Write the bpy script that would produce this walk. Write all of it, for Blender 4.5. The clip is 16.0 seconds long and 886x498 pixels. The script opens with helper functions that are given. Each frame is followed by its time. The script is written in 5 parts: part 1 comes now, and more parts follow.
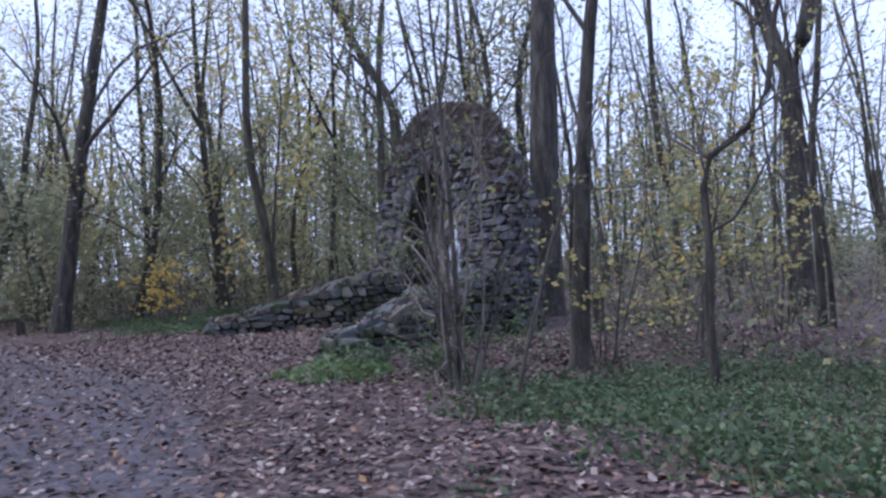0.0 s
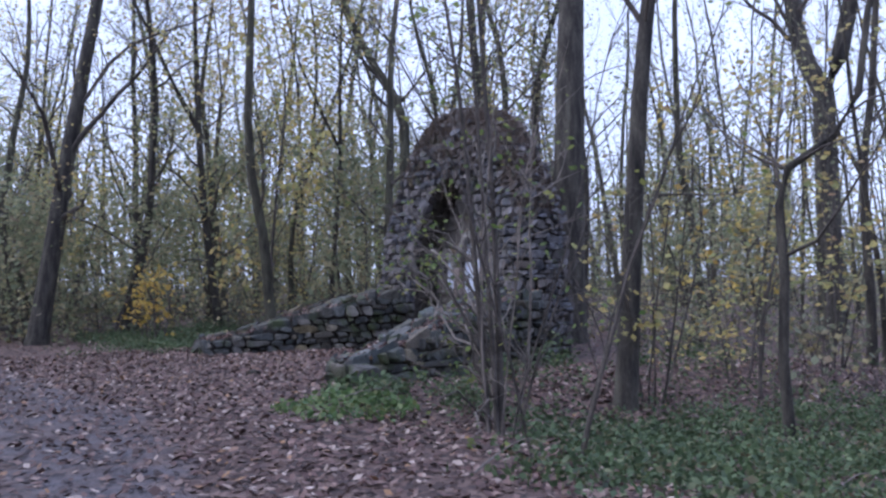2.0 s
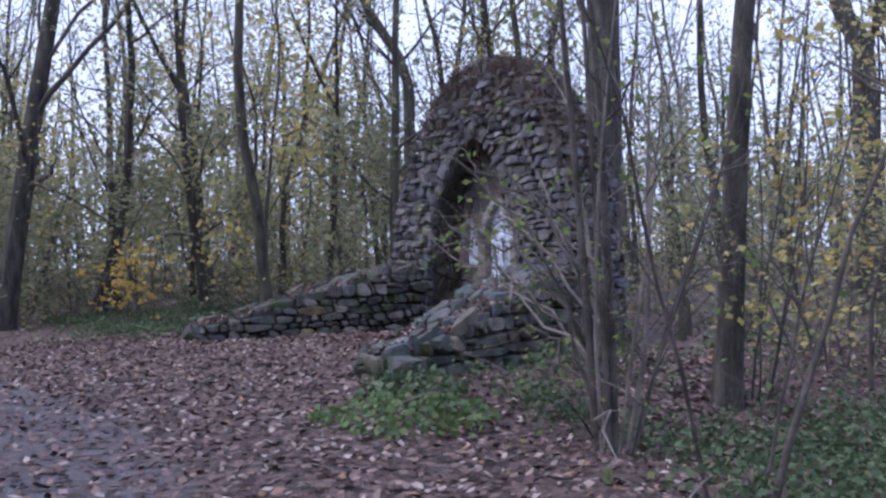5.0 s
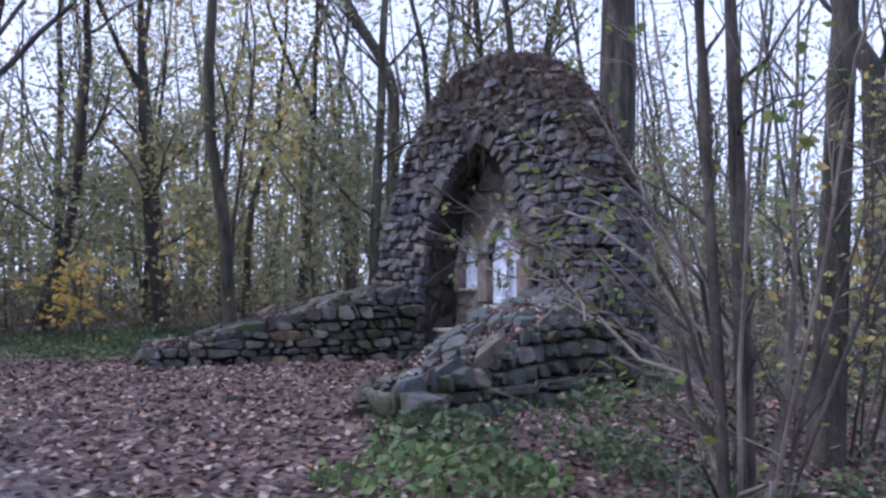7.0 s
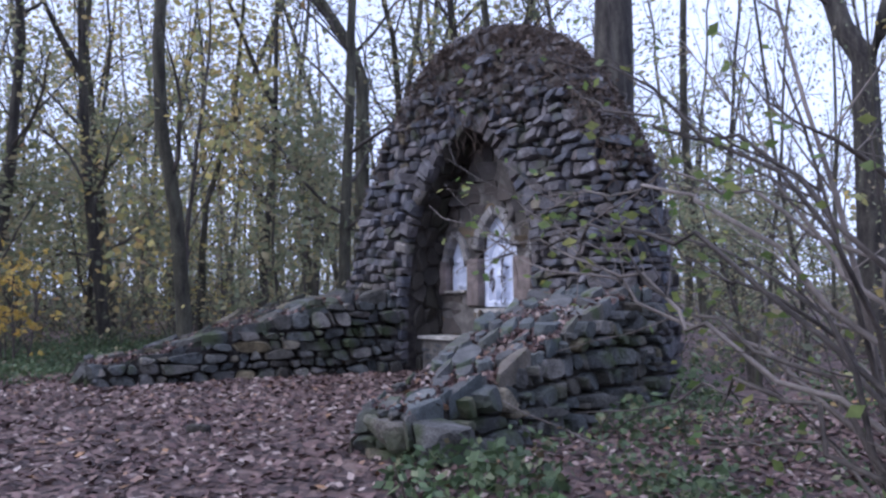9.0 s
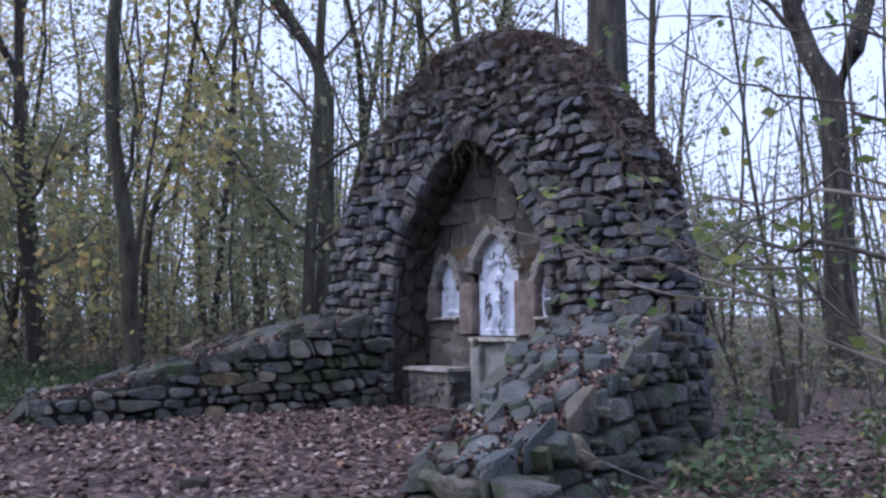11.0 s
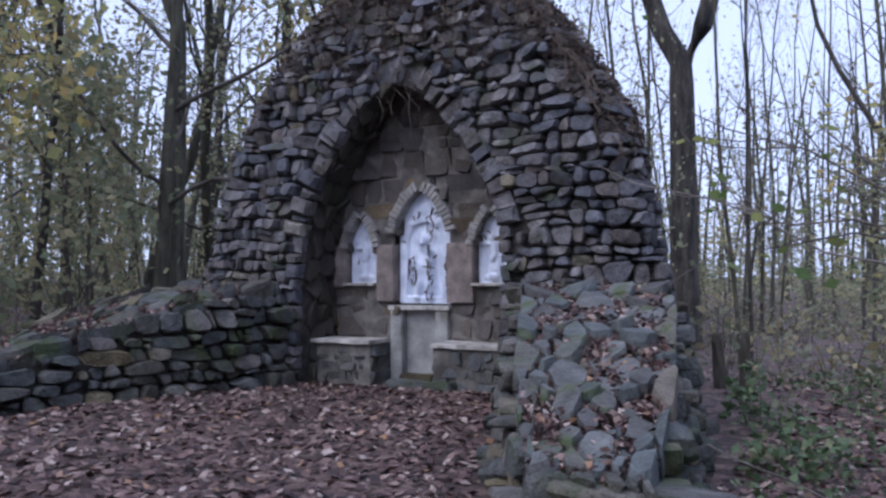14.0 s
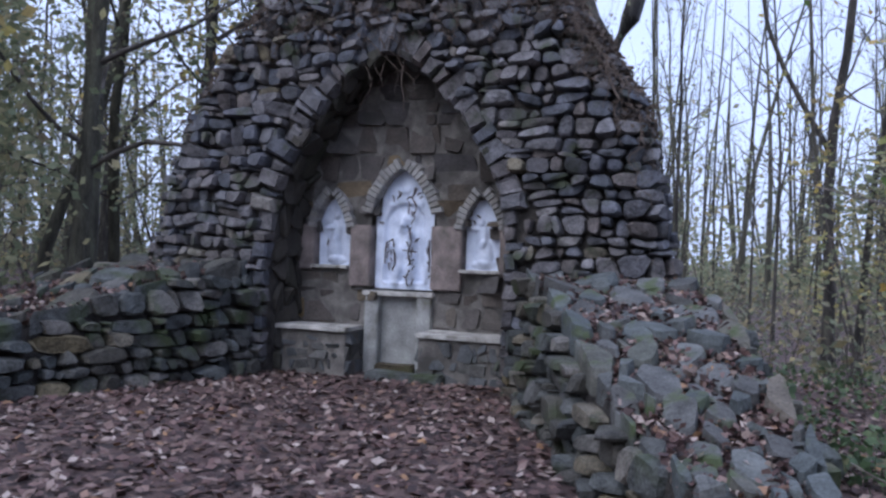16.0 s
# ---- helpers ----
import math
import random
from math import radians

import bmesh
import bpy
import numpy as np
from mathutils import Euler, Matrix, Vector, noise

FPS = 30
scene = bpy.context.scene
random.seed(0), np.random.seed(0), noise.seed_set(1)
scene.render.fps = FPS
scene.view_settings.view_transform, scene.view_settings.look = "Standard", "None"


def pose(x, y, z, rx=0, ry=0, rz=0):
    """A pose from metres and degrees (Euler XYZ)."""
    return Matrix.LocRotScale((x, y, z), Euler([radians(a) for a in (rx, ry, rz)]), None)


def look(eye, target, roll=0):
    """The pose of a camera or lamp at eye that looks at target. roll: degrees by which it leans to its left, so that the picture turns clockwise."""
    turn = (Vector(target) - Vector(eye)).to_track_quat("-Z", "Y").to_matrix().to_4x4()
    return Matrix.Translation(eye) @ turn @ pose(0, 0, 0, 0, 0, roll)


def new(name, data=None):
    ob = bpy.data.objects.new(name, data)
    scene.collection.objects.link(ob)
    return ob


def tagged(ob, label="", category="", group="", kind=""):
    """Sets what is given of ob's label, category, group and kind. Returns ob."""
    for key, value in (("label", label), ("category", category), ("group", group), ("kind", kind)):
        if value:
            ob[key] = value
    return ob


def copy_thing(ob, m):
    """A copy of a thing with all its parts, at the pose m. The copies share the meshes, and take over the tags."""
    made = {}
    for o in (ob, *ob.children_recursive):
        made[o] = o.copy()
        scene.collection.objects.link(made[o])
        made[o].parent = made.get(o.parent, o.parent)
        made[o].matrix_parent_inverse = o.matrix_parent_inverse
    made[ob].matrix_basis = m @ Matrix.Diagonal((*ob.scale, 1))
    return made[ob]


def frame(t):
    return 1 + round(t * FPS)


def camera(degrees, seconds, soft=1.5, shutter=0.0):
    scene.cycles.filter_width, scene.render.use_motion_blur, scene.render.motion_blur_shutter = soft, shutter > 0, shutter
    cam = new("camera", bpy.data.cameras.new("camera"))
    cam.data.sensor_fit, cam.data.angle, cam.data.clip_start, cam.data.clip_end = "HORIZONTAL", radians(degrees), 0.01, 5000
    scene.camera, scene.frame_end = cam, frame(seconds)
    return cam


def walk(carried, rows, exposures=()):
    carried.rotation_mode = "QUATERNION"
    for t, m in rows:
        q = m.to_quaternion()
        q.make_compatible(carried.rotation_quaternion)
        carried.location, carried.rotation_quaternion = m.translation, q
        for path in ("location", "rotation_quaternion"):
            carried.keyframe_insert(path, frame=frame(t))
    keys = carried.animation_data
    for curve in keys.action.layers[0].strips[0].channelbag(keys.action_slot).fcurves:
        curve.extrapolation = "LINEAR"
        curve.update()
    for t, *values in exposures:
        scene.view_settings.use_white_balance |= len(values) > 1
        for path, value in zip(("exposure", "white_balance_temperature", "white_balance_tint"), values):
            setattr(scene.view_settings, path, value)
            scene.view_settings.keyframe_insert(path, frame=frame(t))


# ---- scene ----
cam = camera(57.1, 16.0, soft=2.6)
PATH = [
    (0, (16.788, -9.875, 1.46), (15.053, -8.88, 1.492), -3.1),
    (0.5, (16.382, -9.798, 1.468), (14.721, -8.685, 1.487), -2.7),
    (1, (15.909, -9.651, 1.454), (14.202, -8.61, 1.504), -2.0),
    (1.5, (15.567, -9.568, 1.448), (13.82, -8.596, 1.511), -1.7),
    (2, (15.125, -9.532, 1.449), (13.403, -8.519, 1.53), -1.3),
    (2.5, (14.725, -9.451, 1.405), (12.994, -8.452, 1.483), -1.6),
    (3, (14.307, -9.371, 1.449), (12.531, -8.457, 1.544), -1.9),
    (3.5, (13.908, -9.377, 1.423), (12.131, -8.461, 1.475), -1.4),
    (4, (13.507, -9.319, 1.431), (11.771, -8.326, 1.455), -2.3),
    (4.5, (13.136, -9.291, 1.439), (11.422, -8.261, 1.451), -2.3),
    (5, (12.805, -9.294, 1.452), (11.113, -8.228, 1.471), -1.7),
    (5.2, (12.593, -9.247, 1.439), (10.91, -8.167, 1.476), -1.3),
    (7.3, (10.582, -8.787, 1.267), (8.971, -7.606, 1.368), -0.1),
    (7.5, (10.452, -8.746, 1.3), (8.859, -7.54, 1.395), -0.3),
    (8, (10.053, -8.624, 1.248), (8.473, -7.4, 1.326), -0.7),
    (10.3, (8.288, -8.164, 1.279), (6.775, -6.865, 1.43), -0.3),
    (10.5, (8.154, -8.199, 1.284), (6.651, -6.889, 1.439), -0.1),
    (11, (7.776, -8.393, 1.268), (6.338, -7.014, 1.434), -0.4),
    (11.5, (7.464, -8.483, 1.265), (6.092, -7.036, 1.423), -1.4),
    (12, (7.07, -8.513, 1.287), (5.764, -7.004, 1.419), -1.3),
    (12.5, (6.75, -8.555, 1.3), (5.495, -7.003, 1.424), -1.0),
    (13, (6.329, -8.65, 1.311), (5.149, -7.038, 1.412), -0.6),
    (13.5, (6.0, -8.696, 1.307), (4.894, -7.031, 1.387), -0.6),
    (14, (5.585, -8.664, 1.329), (4.554, -6.952, 1.399), -0.2),
    (14.5, (5.235, -8.7, 1.318), (4.196, -6.992, 1.377), 0.1),
    (15, (4.817, -8.742, 1.344), (3.932, -6.949, 1.385), 0.8),
    (15.5, (4.444, -8.758, 1.329), (3.655, -6.921, 1.359), 1.1),
    (16, (4.047, -8.787, 1.411), (3.31, -6.928, 1.429), 1.9),
]
walk(cam, [(t, look(eye, target, roll)) for t, eye, target, roll in PATH], [(0.0, 0.27, 5780, 14.5), (4.0, 0.33, 5960, 17.0), (8.0, 0.37, 5860, 18.5), (11.0, 0.20, 5830, 15.5), (13.0, 0.09, 5940, 16.5), (16.0, 0.07, 5860, 12.0)])

# ---- light ----
SUN_ELEVATION, SUN_AZIMUTH = 48.0, 200.0
world = bpy.data.worlds.new("overcast_sky")
scene.world = world
world.use_nodes = True
wn = world.node_tree.nodes
wn.clear()
sky = wn.new("ShaderNodeTexSky")
sky.sky_type = "NISHITA"
sky.sun_disc = False
sky.sun_elevation = radians(SUN_ELEVATION)
sky.sun_rotation = radians(SUN_AZIMUTH)
sky.air_density, sky.dust_density, sky.ozone_density = 1.0, 6.0, 1.5
soft_white = wn.new("ShaderNodeMix")
soft_white.data_type = "RGBA"
soft_white.inputs[0].default_value = 0.72
soft_white.inputs[7].default_value = (6.6, 7.5, 10.2, 1)
cloud = wn.new("ShaderNodeTexNoise")
cloud.inputs["Scale"].default_value = 3.5
cloud.inputs["Detail"].default_value = 5.0
cloud_map = wn.new("ShaderNodeMapRange")
cloud_map.inputs[3].default_value, cloud_map.inputs[4].default_value = 0.55, 0.9
background = wn.new("ShaderNodeBackground")
background.inputs[1].default_value = 0.152
world_out = wn.new("ShaderNodeOutputWorld")
wl = world.node_tree.links
wl.new(cloud.outputs[0], cloud_map.inputs[0])
wl.new(cloud_map.outputs[0], soft_white.inputs[0])
wl.new(sky.outputs[0], soft_white.inputs[6])
wl.new(soft_white.outputs[2], background.inputs[0])
wl.new(background.outputs[0], world_out.inputs[0])

sun_data = bpy.data.lights.new("sun", "SUN")
sun_data.energy, sun_data.angle, sun_data.color = 1.25, radians(50), (0.93, 0.96, 1.0)
sun = new("sun", sun_data)
sun.rotation_euler = Euler((radians(90 - SUN_ELEVATION), 0, radians(180 - SUN_AZIMUTH)))


# ---- materials ----
def ramp(nodes, stops, kind="LINEAR"):
    r = nodes.new("ShaderNodeValToRGB")
    r.color_ramp.interpolation = kind
    while len(r.color_ramp.elements) < len(stops):
        r.color_ramp.elements.new(0.5)
    for e, (at, col) in zip(r.color_ramp.elements, stops):
        e.position, e.color = at, (*col, 1)
    return r


def material(name, stops, source="noise", scale=4.0, fine=40.0, rough=0.85, bump=0.3, bump_scale=30.0,
             vary=0.5, stretch=(1, 1, 1), stain=None, through_light=0.0, metal=0.0):
    """A node material: colours from a ramp, driven by noise, by object or by island, with two scales of grain and a bump."""
    m = bpy.data.materials.new(name)
    m.use_nodes = True
    n, l = m.node_tree.nodes, m.node_tree.links
    bsdf = n["Principled BSDF"]
    bsdf.inputs["Roughness"].default_value = rough
    bsdf.inputs["Metallic"].default_value = metal
    geo = n.new("ShaderNodeNewGeometry")
    mp = n.new("ShaderNodeMapping")
    mp.inputs["Scale"].default_value = stretch
    l.new(geo.outputs["Position"], mp.inputs["Vector"])
    coarse, grain = n.new("ShaderNodeTexNoise"), n.new("ShaderNodeTexNoise")
    for tex, s, d in ((coarse, scale, 5), (grain, fine, 4)):
        tex.inputs["Scale"].default_value, tex.inputs["Detail"].default_value = s, d
        l.new(mp.outputs[0], tex.inputs["Vector"])
    base = ramp(n, stops)
    if source == "noise":
        l.new(coarse.outputs[0], base.inputs[0])
    elif source == "object":
        info = n.new("ShaderNodeObjectInfo")
        l.new(info.outputs["Random"], base.inputs[0])
    else:
        l.new(geo.outputs["Random Per Island"], base.inputs[0])
    # grain: lighter and darker flecks
    mix = n.new("ShaderNodeMath")
    mix.operation = "ADD"
    l.new(coarse.outputs[0], mix.inputs[0])
    l.new(grain.outputs[0], mix.inputs[1])
    mr = n.new("ShaderNodeMapRange")
    mr.inputs[1].default_value, mr.inputs[2].default_value = 0.7, 1.3
    mr.inputs[3].default_value, mr.inputs[4].default_value = 1 - vary, 1 + vary
    l.new(mix.outputs[0], mr.inputs[0])
    mul = n.new("ShaderNodeMix")
    mul.data_type, mul.blend_type = "RGBA", "MULTIPLY"
    mul.inputs[0].default_value = 1
    l.new(base.outputs[0], mul.inputs[6])
    l.new(mr.outputs[0], mul.inputs[7])
    colour = mul.outputs[2]
    if stain:
        col, lo, hi, sc = stain
        st = n.new("ShaderNodeTexNoise")
        st.inputs["Scale"].default_value, st.inputs["Detail"].default_value = sc, 6
        l.new(mp.outputs[0], st.inputs["Vector"])
        sm = n.new("ShaderNodeMapRange")
        sm.inputs[1].default_value, sm.inputs[2].default_value = lo, hi
        l.new(st.outputs[0], sm.inputs[0])
        sx = n.new("ShaderNodeMix")
        sx.data_type = "RGBA"
        l.new(sm.outputs[0], sx.inputs[0])
        l.new(colour, sx.inputs[6])
        sx.inputs[7].default_value = (*col, 1)
        colour = sx.outputs[2]
    l.new(colour, bsdf.inputs["Base Color"])
    if bump:
        bt = n.new("ShaderNodeTexNoise")
        bt.inputs["Scale"].default_value, bt.inputs["Detail"].default_value = bump_scale, 8
        l.new(mp.outputs[0], bt.inputs["Vector"])
        b = n.new("ShaderNodeBump")
        b.inputs["Strength"].default_value, b.inputs["Distance"].default_value = bump, 0.03
        l.new(bt.outputs[0], b.inputs["Height"])
        l.new(b.outputs[0], bsdf.inputs["Normal"])
    if through_light:
        tr = n.new("ShaderNodeBsdfTranslucent")
        l.new(colour, tr.inputs["Color"])
        ms = n.new("ShaderNodeMixShader")
        ms.inputs[0].default_value = through_light
        l.new(bsdf.outputs[0], ms.inputs[1])
        l.new(tr.outputs[0], ms.inputs[2])
        l.new(ms.outputs[0], n["Material Output"].inputs["Surface"])
    return m


STONE = [(0.0, (0.045, 0.049, 0.062)), (0.18, (0.105, 0.108, 0.13)), (0.34, (0.082, 0.072, 0.070)), (0.48, (0.155, 0.148, 0.158)),
         (0.62, (0.098, 0.082, 0.078)), (0.78, (0.055, 0.059, 0.072)), (0.93, (0.20, 0.19, 0.20)), (1.0, (0.13, 0.11, 0.07))]
mat_stone = material("field_stone", STONE, "object", 7, 60, 0.82, 0.9, 22, 0.75, stain=((0.05, 0.06, 0.035), 0.56, 0.7, 3.0))
mat_stone_joined = material("field_stone_joined", STONE, "island", 7, 60, 0.82, 0.9, 22, 0.75, stain=((0.05, 0.06, 0.035), 0.56, 0.7, 3.0))
CAP = [(0.0, (0.06, 0.07, 0.075)), (0.3, (0.105, 0.115, 0.115)), (0.55, (0.07, 0.066, 0.065)), (0.8, (0.15, 0.155, 0.155)), (0.92, (0.09, 0.095, 0.085)), (1.0, (0.13, 0.11, 0.09))]
mat_cap = material("capping_stone", CAP, "object", 6, 60, 0.85, 0.6, 24, 0.5, stain=((0.07, 0.09, 0.04), 0.55, 0.68, 4.0))
mat_wall_stone = material("mossy_wall_stone", [(0.0, (0.045, 0.05, 0.05)), (0.25, (0.085, 0.09, 0.09)), (0.45, (0.07, 0.062, 0.05)), (0.65, (0.055, 0.058, 0.06)), (0.85, (0.14, 0.13, 0.12)), (1.0, (0.13, 0.105, 0.06))],
                          "object", 7, 60, 0.85, 0.9, 22, 0.7, stain=((0.045, 0.06, 0.025), 0.52, 0.66, 2.2))
mat_earth = material("dark_wall_earth", [(0.3, (0.018, 0.016, 0.015)), (0.7, (0.045, 0.038, 0.034))], "noise", 9, 70, 0.95, 0.8, 40, 0.4)
mat_mortar = material("dark_mortar", [(0.3, (0.025, 0.022, 0.021)), (0.7, (0.06, 0.052, 0.047))], "noise", 9, 70, 0.95, 0.8, 40, 0.4)
mat_back = material("niche_stone", [(0.0, (0.06, 0.05, 0.045)), (0.3, (0.10, 0.083, 0.072)), (0.6, (0.08, 0.075, 0.077)), (0.85, (0.12, 0.098, 0.075)), (1.0, (0.19, 0.13, 0.06))],
                    "object", 5, 50, 0.85, 0.35, 24, 0.45, stain=((0.06, 0.055, 0.05), 0.52, 0.68, 2.4))
mat_seat = material("grey_seat_stone", [(0.0, (0.065, 0.07, 0.074)), (0.4, (0.10, 0.105, 0.112)), (0.75, (0.085, 0.083, 0.08)), (1.0, (0.125, 0.12, 0.115))], "object", 5, 50, 0.85, 0.5, 24, 0.5, stain=((0.05, 0.055, 0.045), 0.54, 0.7, 2.6))
# reveal stone darkened in its base colour to stand for the opening's shade
mat_reveal = material("shade_dark_reveal_stone", [(0.0, (0.03, 0.027, 0.024)), (0.5, (0.052, 0.045, 0.038)), (1.0, (0.04, 0.04, 0.028))], "object", 5, 50, 0.85, 0.4, 24, 0.45)
mat_pointing = material("grey_pointing", [(0.3, (0.11, 0.10, 0.092)), (0.7, (0.19, 0.175, 0.16))], "noise", 6, 60, 0.92, 0.4, 40, 0.35, stain=((0.06, 0.055, 0.05), 0.5, 0.66, 2.4))
mat_voussoir = material("arch_stone", [(0.0, (0.22, 0.21, 0.205)), (0.5, (0.33, 0.32, 0.31)), (1.0, (0.26, 0.24, 0.22))], "object", 6, 60, 0.85, 0.4, 30, 0.4)
mat_stucco = material("pink_stucco", [(0.3, (0.165, 0.135, 0.125)), (0.7, (0.26, 0.213, 0.197))], "noise", 5, 50, 0.9, 0.25, 40, 0.3, stain=((0.13, 0.115, 0.10), 0.54, 0.66, 4.0))
mat_slab = material("pale_stone_slab", [(0.3, (0.38, 0.36, 0.33)), (0.7, (0.52, 0.50, 0.47))], "noise", 5, 60, 0.8, 0.25, 40, 0.3, stain=((0.2, 0.19, 0.16), 0.55, 0.7, 6.0))
mat_render = material("grey_cement_render", [(0.3, (0.26, 0.26, 0.25)), (0.7, (0.36, 0.36, 0.35))], "noise", 4, 50, 0.9, 0.2, 40, 0.3, stain=((0.15, 0.145, 0.12), 0.54, 0.68, 3.0))
mat_relief = material("white_glazed_relief", [(0.35, (0.58, 0.64, 0.78)), (0.65, (0.72, 0.77, 0.90))], "noise", 6, 50, 0.45, 0.06, 30, 0.12)
mat_relief_dark = material("flaked_dark_patch", [(0.3, (0.05, 0.045, 0.05)), (0.7, (0.13, 0.10, 0.10))], "noise", 12, 70, 0.8, 0.3, 40, 0.3)
mat_moss = material("moss_and_soil", [(0.3, (0.045, 0.035, 0.022)), (0.55, (0.075, 0.06, 0.035)), (0.75, (0.06, 0.075, 0.03))], "noise", 5, 60, 0.95, 1.0, 30, 0.5)
mat_vine = material("dead_vine", [(0.0, (0.065, 0.045, 0.036)), (1.0, (0.15, 0.115, 0.095))], "island", 5, 60, 0.9, 0.2, 60, 0.3)
mat_bark = material("dark_bark", [(0.3, (0.03, 0.027, 0.026)), (0.55, (0.062, 0.055, 0.048)), (0.75, (0.082, 0.08, 0.062))], "noise", 3, 24, 0.95, 0.9, 18, 0.5, stretch=(2.5, 2.5, 0.5))
mat_bark_pale = material("grey_green_bark", [(0.3, (0.05, 0.046, 0.037)), (0.55, (0.085, 0.08, 0.06)), (0.8, (0.10, 0.105, 0.07))], "noise", 3, 24, 0.95, 0.7, 18, 0.45, stretch=(2.5, 2.5, 0.5))
mat_twig = material("twig_bark", [(0.3, (0.05, 0.043, 0.04)), (0.7, (0.11, 0.095, 0.085))], "noise", 3, 30, 0.9, 0.3, 30, 0.4)
mat_twig_pale = material("pale_dead_twig", [(0.3, (0.13, 0.11, 0.10)), (0.7, (0.23, 0.20, 0.18))], "noise", 3, 30, 0.9, 0.3, 30, 0.3)
mat_leaf_autumn = material("autumn_leaves", [(0.0, (0.289, 0.322, 0.142)), (0.25, (0.440, 0.428, 0.180)), (0.5, (0.587, 0.496, 0.180)), (0.75, (0.532, 0.385, 0.159)), (0.9, (0.338, 0.327, 0.169)), (1.0, (0.378, 0.232, 0.129))],
                           "island", 2, 30, 0.6, 0, 10, 0.3, through_light=0.5)
mat_leaf_olive = material("olive_leaves", [(0.0, (0.174, 0.208, 0.129)), (0.35, (0.265, 0.293, 0.175)), (0.65, (0.341, 0.341, 0.205)), (0.9, (0.426, 0.369, 0.212)), (1.0, (0.287, 0.241, 0.184))],
                          "island", 2, 30, 0.6, 0, 10, 0.3, through_light=0.5)
mat_leaf_brush = material("brush_leaves", [(0.0, (0.154, 0.173, 0.115)), (0.4, (0.218, 0.237, 0.154)), (0.65, (0.243, 0.211, 0.141)), (0.9, (0.371, 0.320, 0.154)), (1.0, (0.218, 0.166, 0.128))], "island", 2, 30, 0.7, 0, 10, 0.3, through_light=0.3)
mat_leaf_yellow = material("yellow_leaves", [(0.0, (0.50, 0.38, 0.09)), (0.5, (0.62, 0.46, 0.13)), (1.0, (0.55, 0.35, 0.10))], "island", 2, 30, 0.6, 0, 10, 0.25, through_light=0.5)
mat_leaf_green = material("fresh_green_leaves", [(0.0, (0.10, 0.17, 0.05)), (0.6, (0.20, 0.26, 0.08)), (1.0, (0.30, 0.30, 0.09))], "island", 2, 30, 0.6, 0, 10, 0.25, through_light=0.5)
mat_herb = material("herb_layer", [(0.0, (0.042, 0.072, 0.036)), (0.45, (0.08, 0.123, 0.057)), (0.8, (0.118, 0.172, 0.083)), (0.93, (0.18, 0.195, 0.105)), (1.0, (0.14, 0.10, 0.06))], "island", 1.2, 20, 0.65, 0, 10, 0.4, through_light=0.25)
mat_grass = material("woodland_grass", [(0.0, (0.072, 0.136, 0.048)), (0.6, (0.112, 0.184, 0.064)), (1.0, (0.192, 0.216, 0.088))], "island", 1.2, 20, 0.6, 0, 10, 0.3, through_light=0.3)
mat_litter = material("fallen_leaves", [(0.0, (0.026, 0.016, 0.016)), (0.3, (0.07, 0.038, 0.036)), (0.55, (0.135, 0.077, 0.070)), (0.8, (0.23, 0.155, 0.135)), (0.92, (0.44, 0.36, 0.32)), (0.96, (0.24, 0.15, 0.12)), (1.0, (0.33, 0.18, 0.08))],
                      "island", 2, 60, 0.7, 0, 10, 0.3)
mat_wood = material("weathered_wood", [(0.3, (0.05, 0.043, 0.036)), (0.7, (0.10, 0.09, 0.07))], "noise", 4, 40, 0.9, 0.6, 30, 0.4, stretch=(3, 3, 0.6), stain=((0.06, 0.08, 0.03), 0.55, 0.7, 4.0))


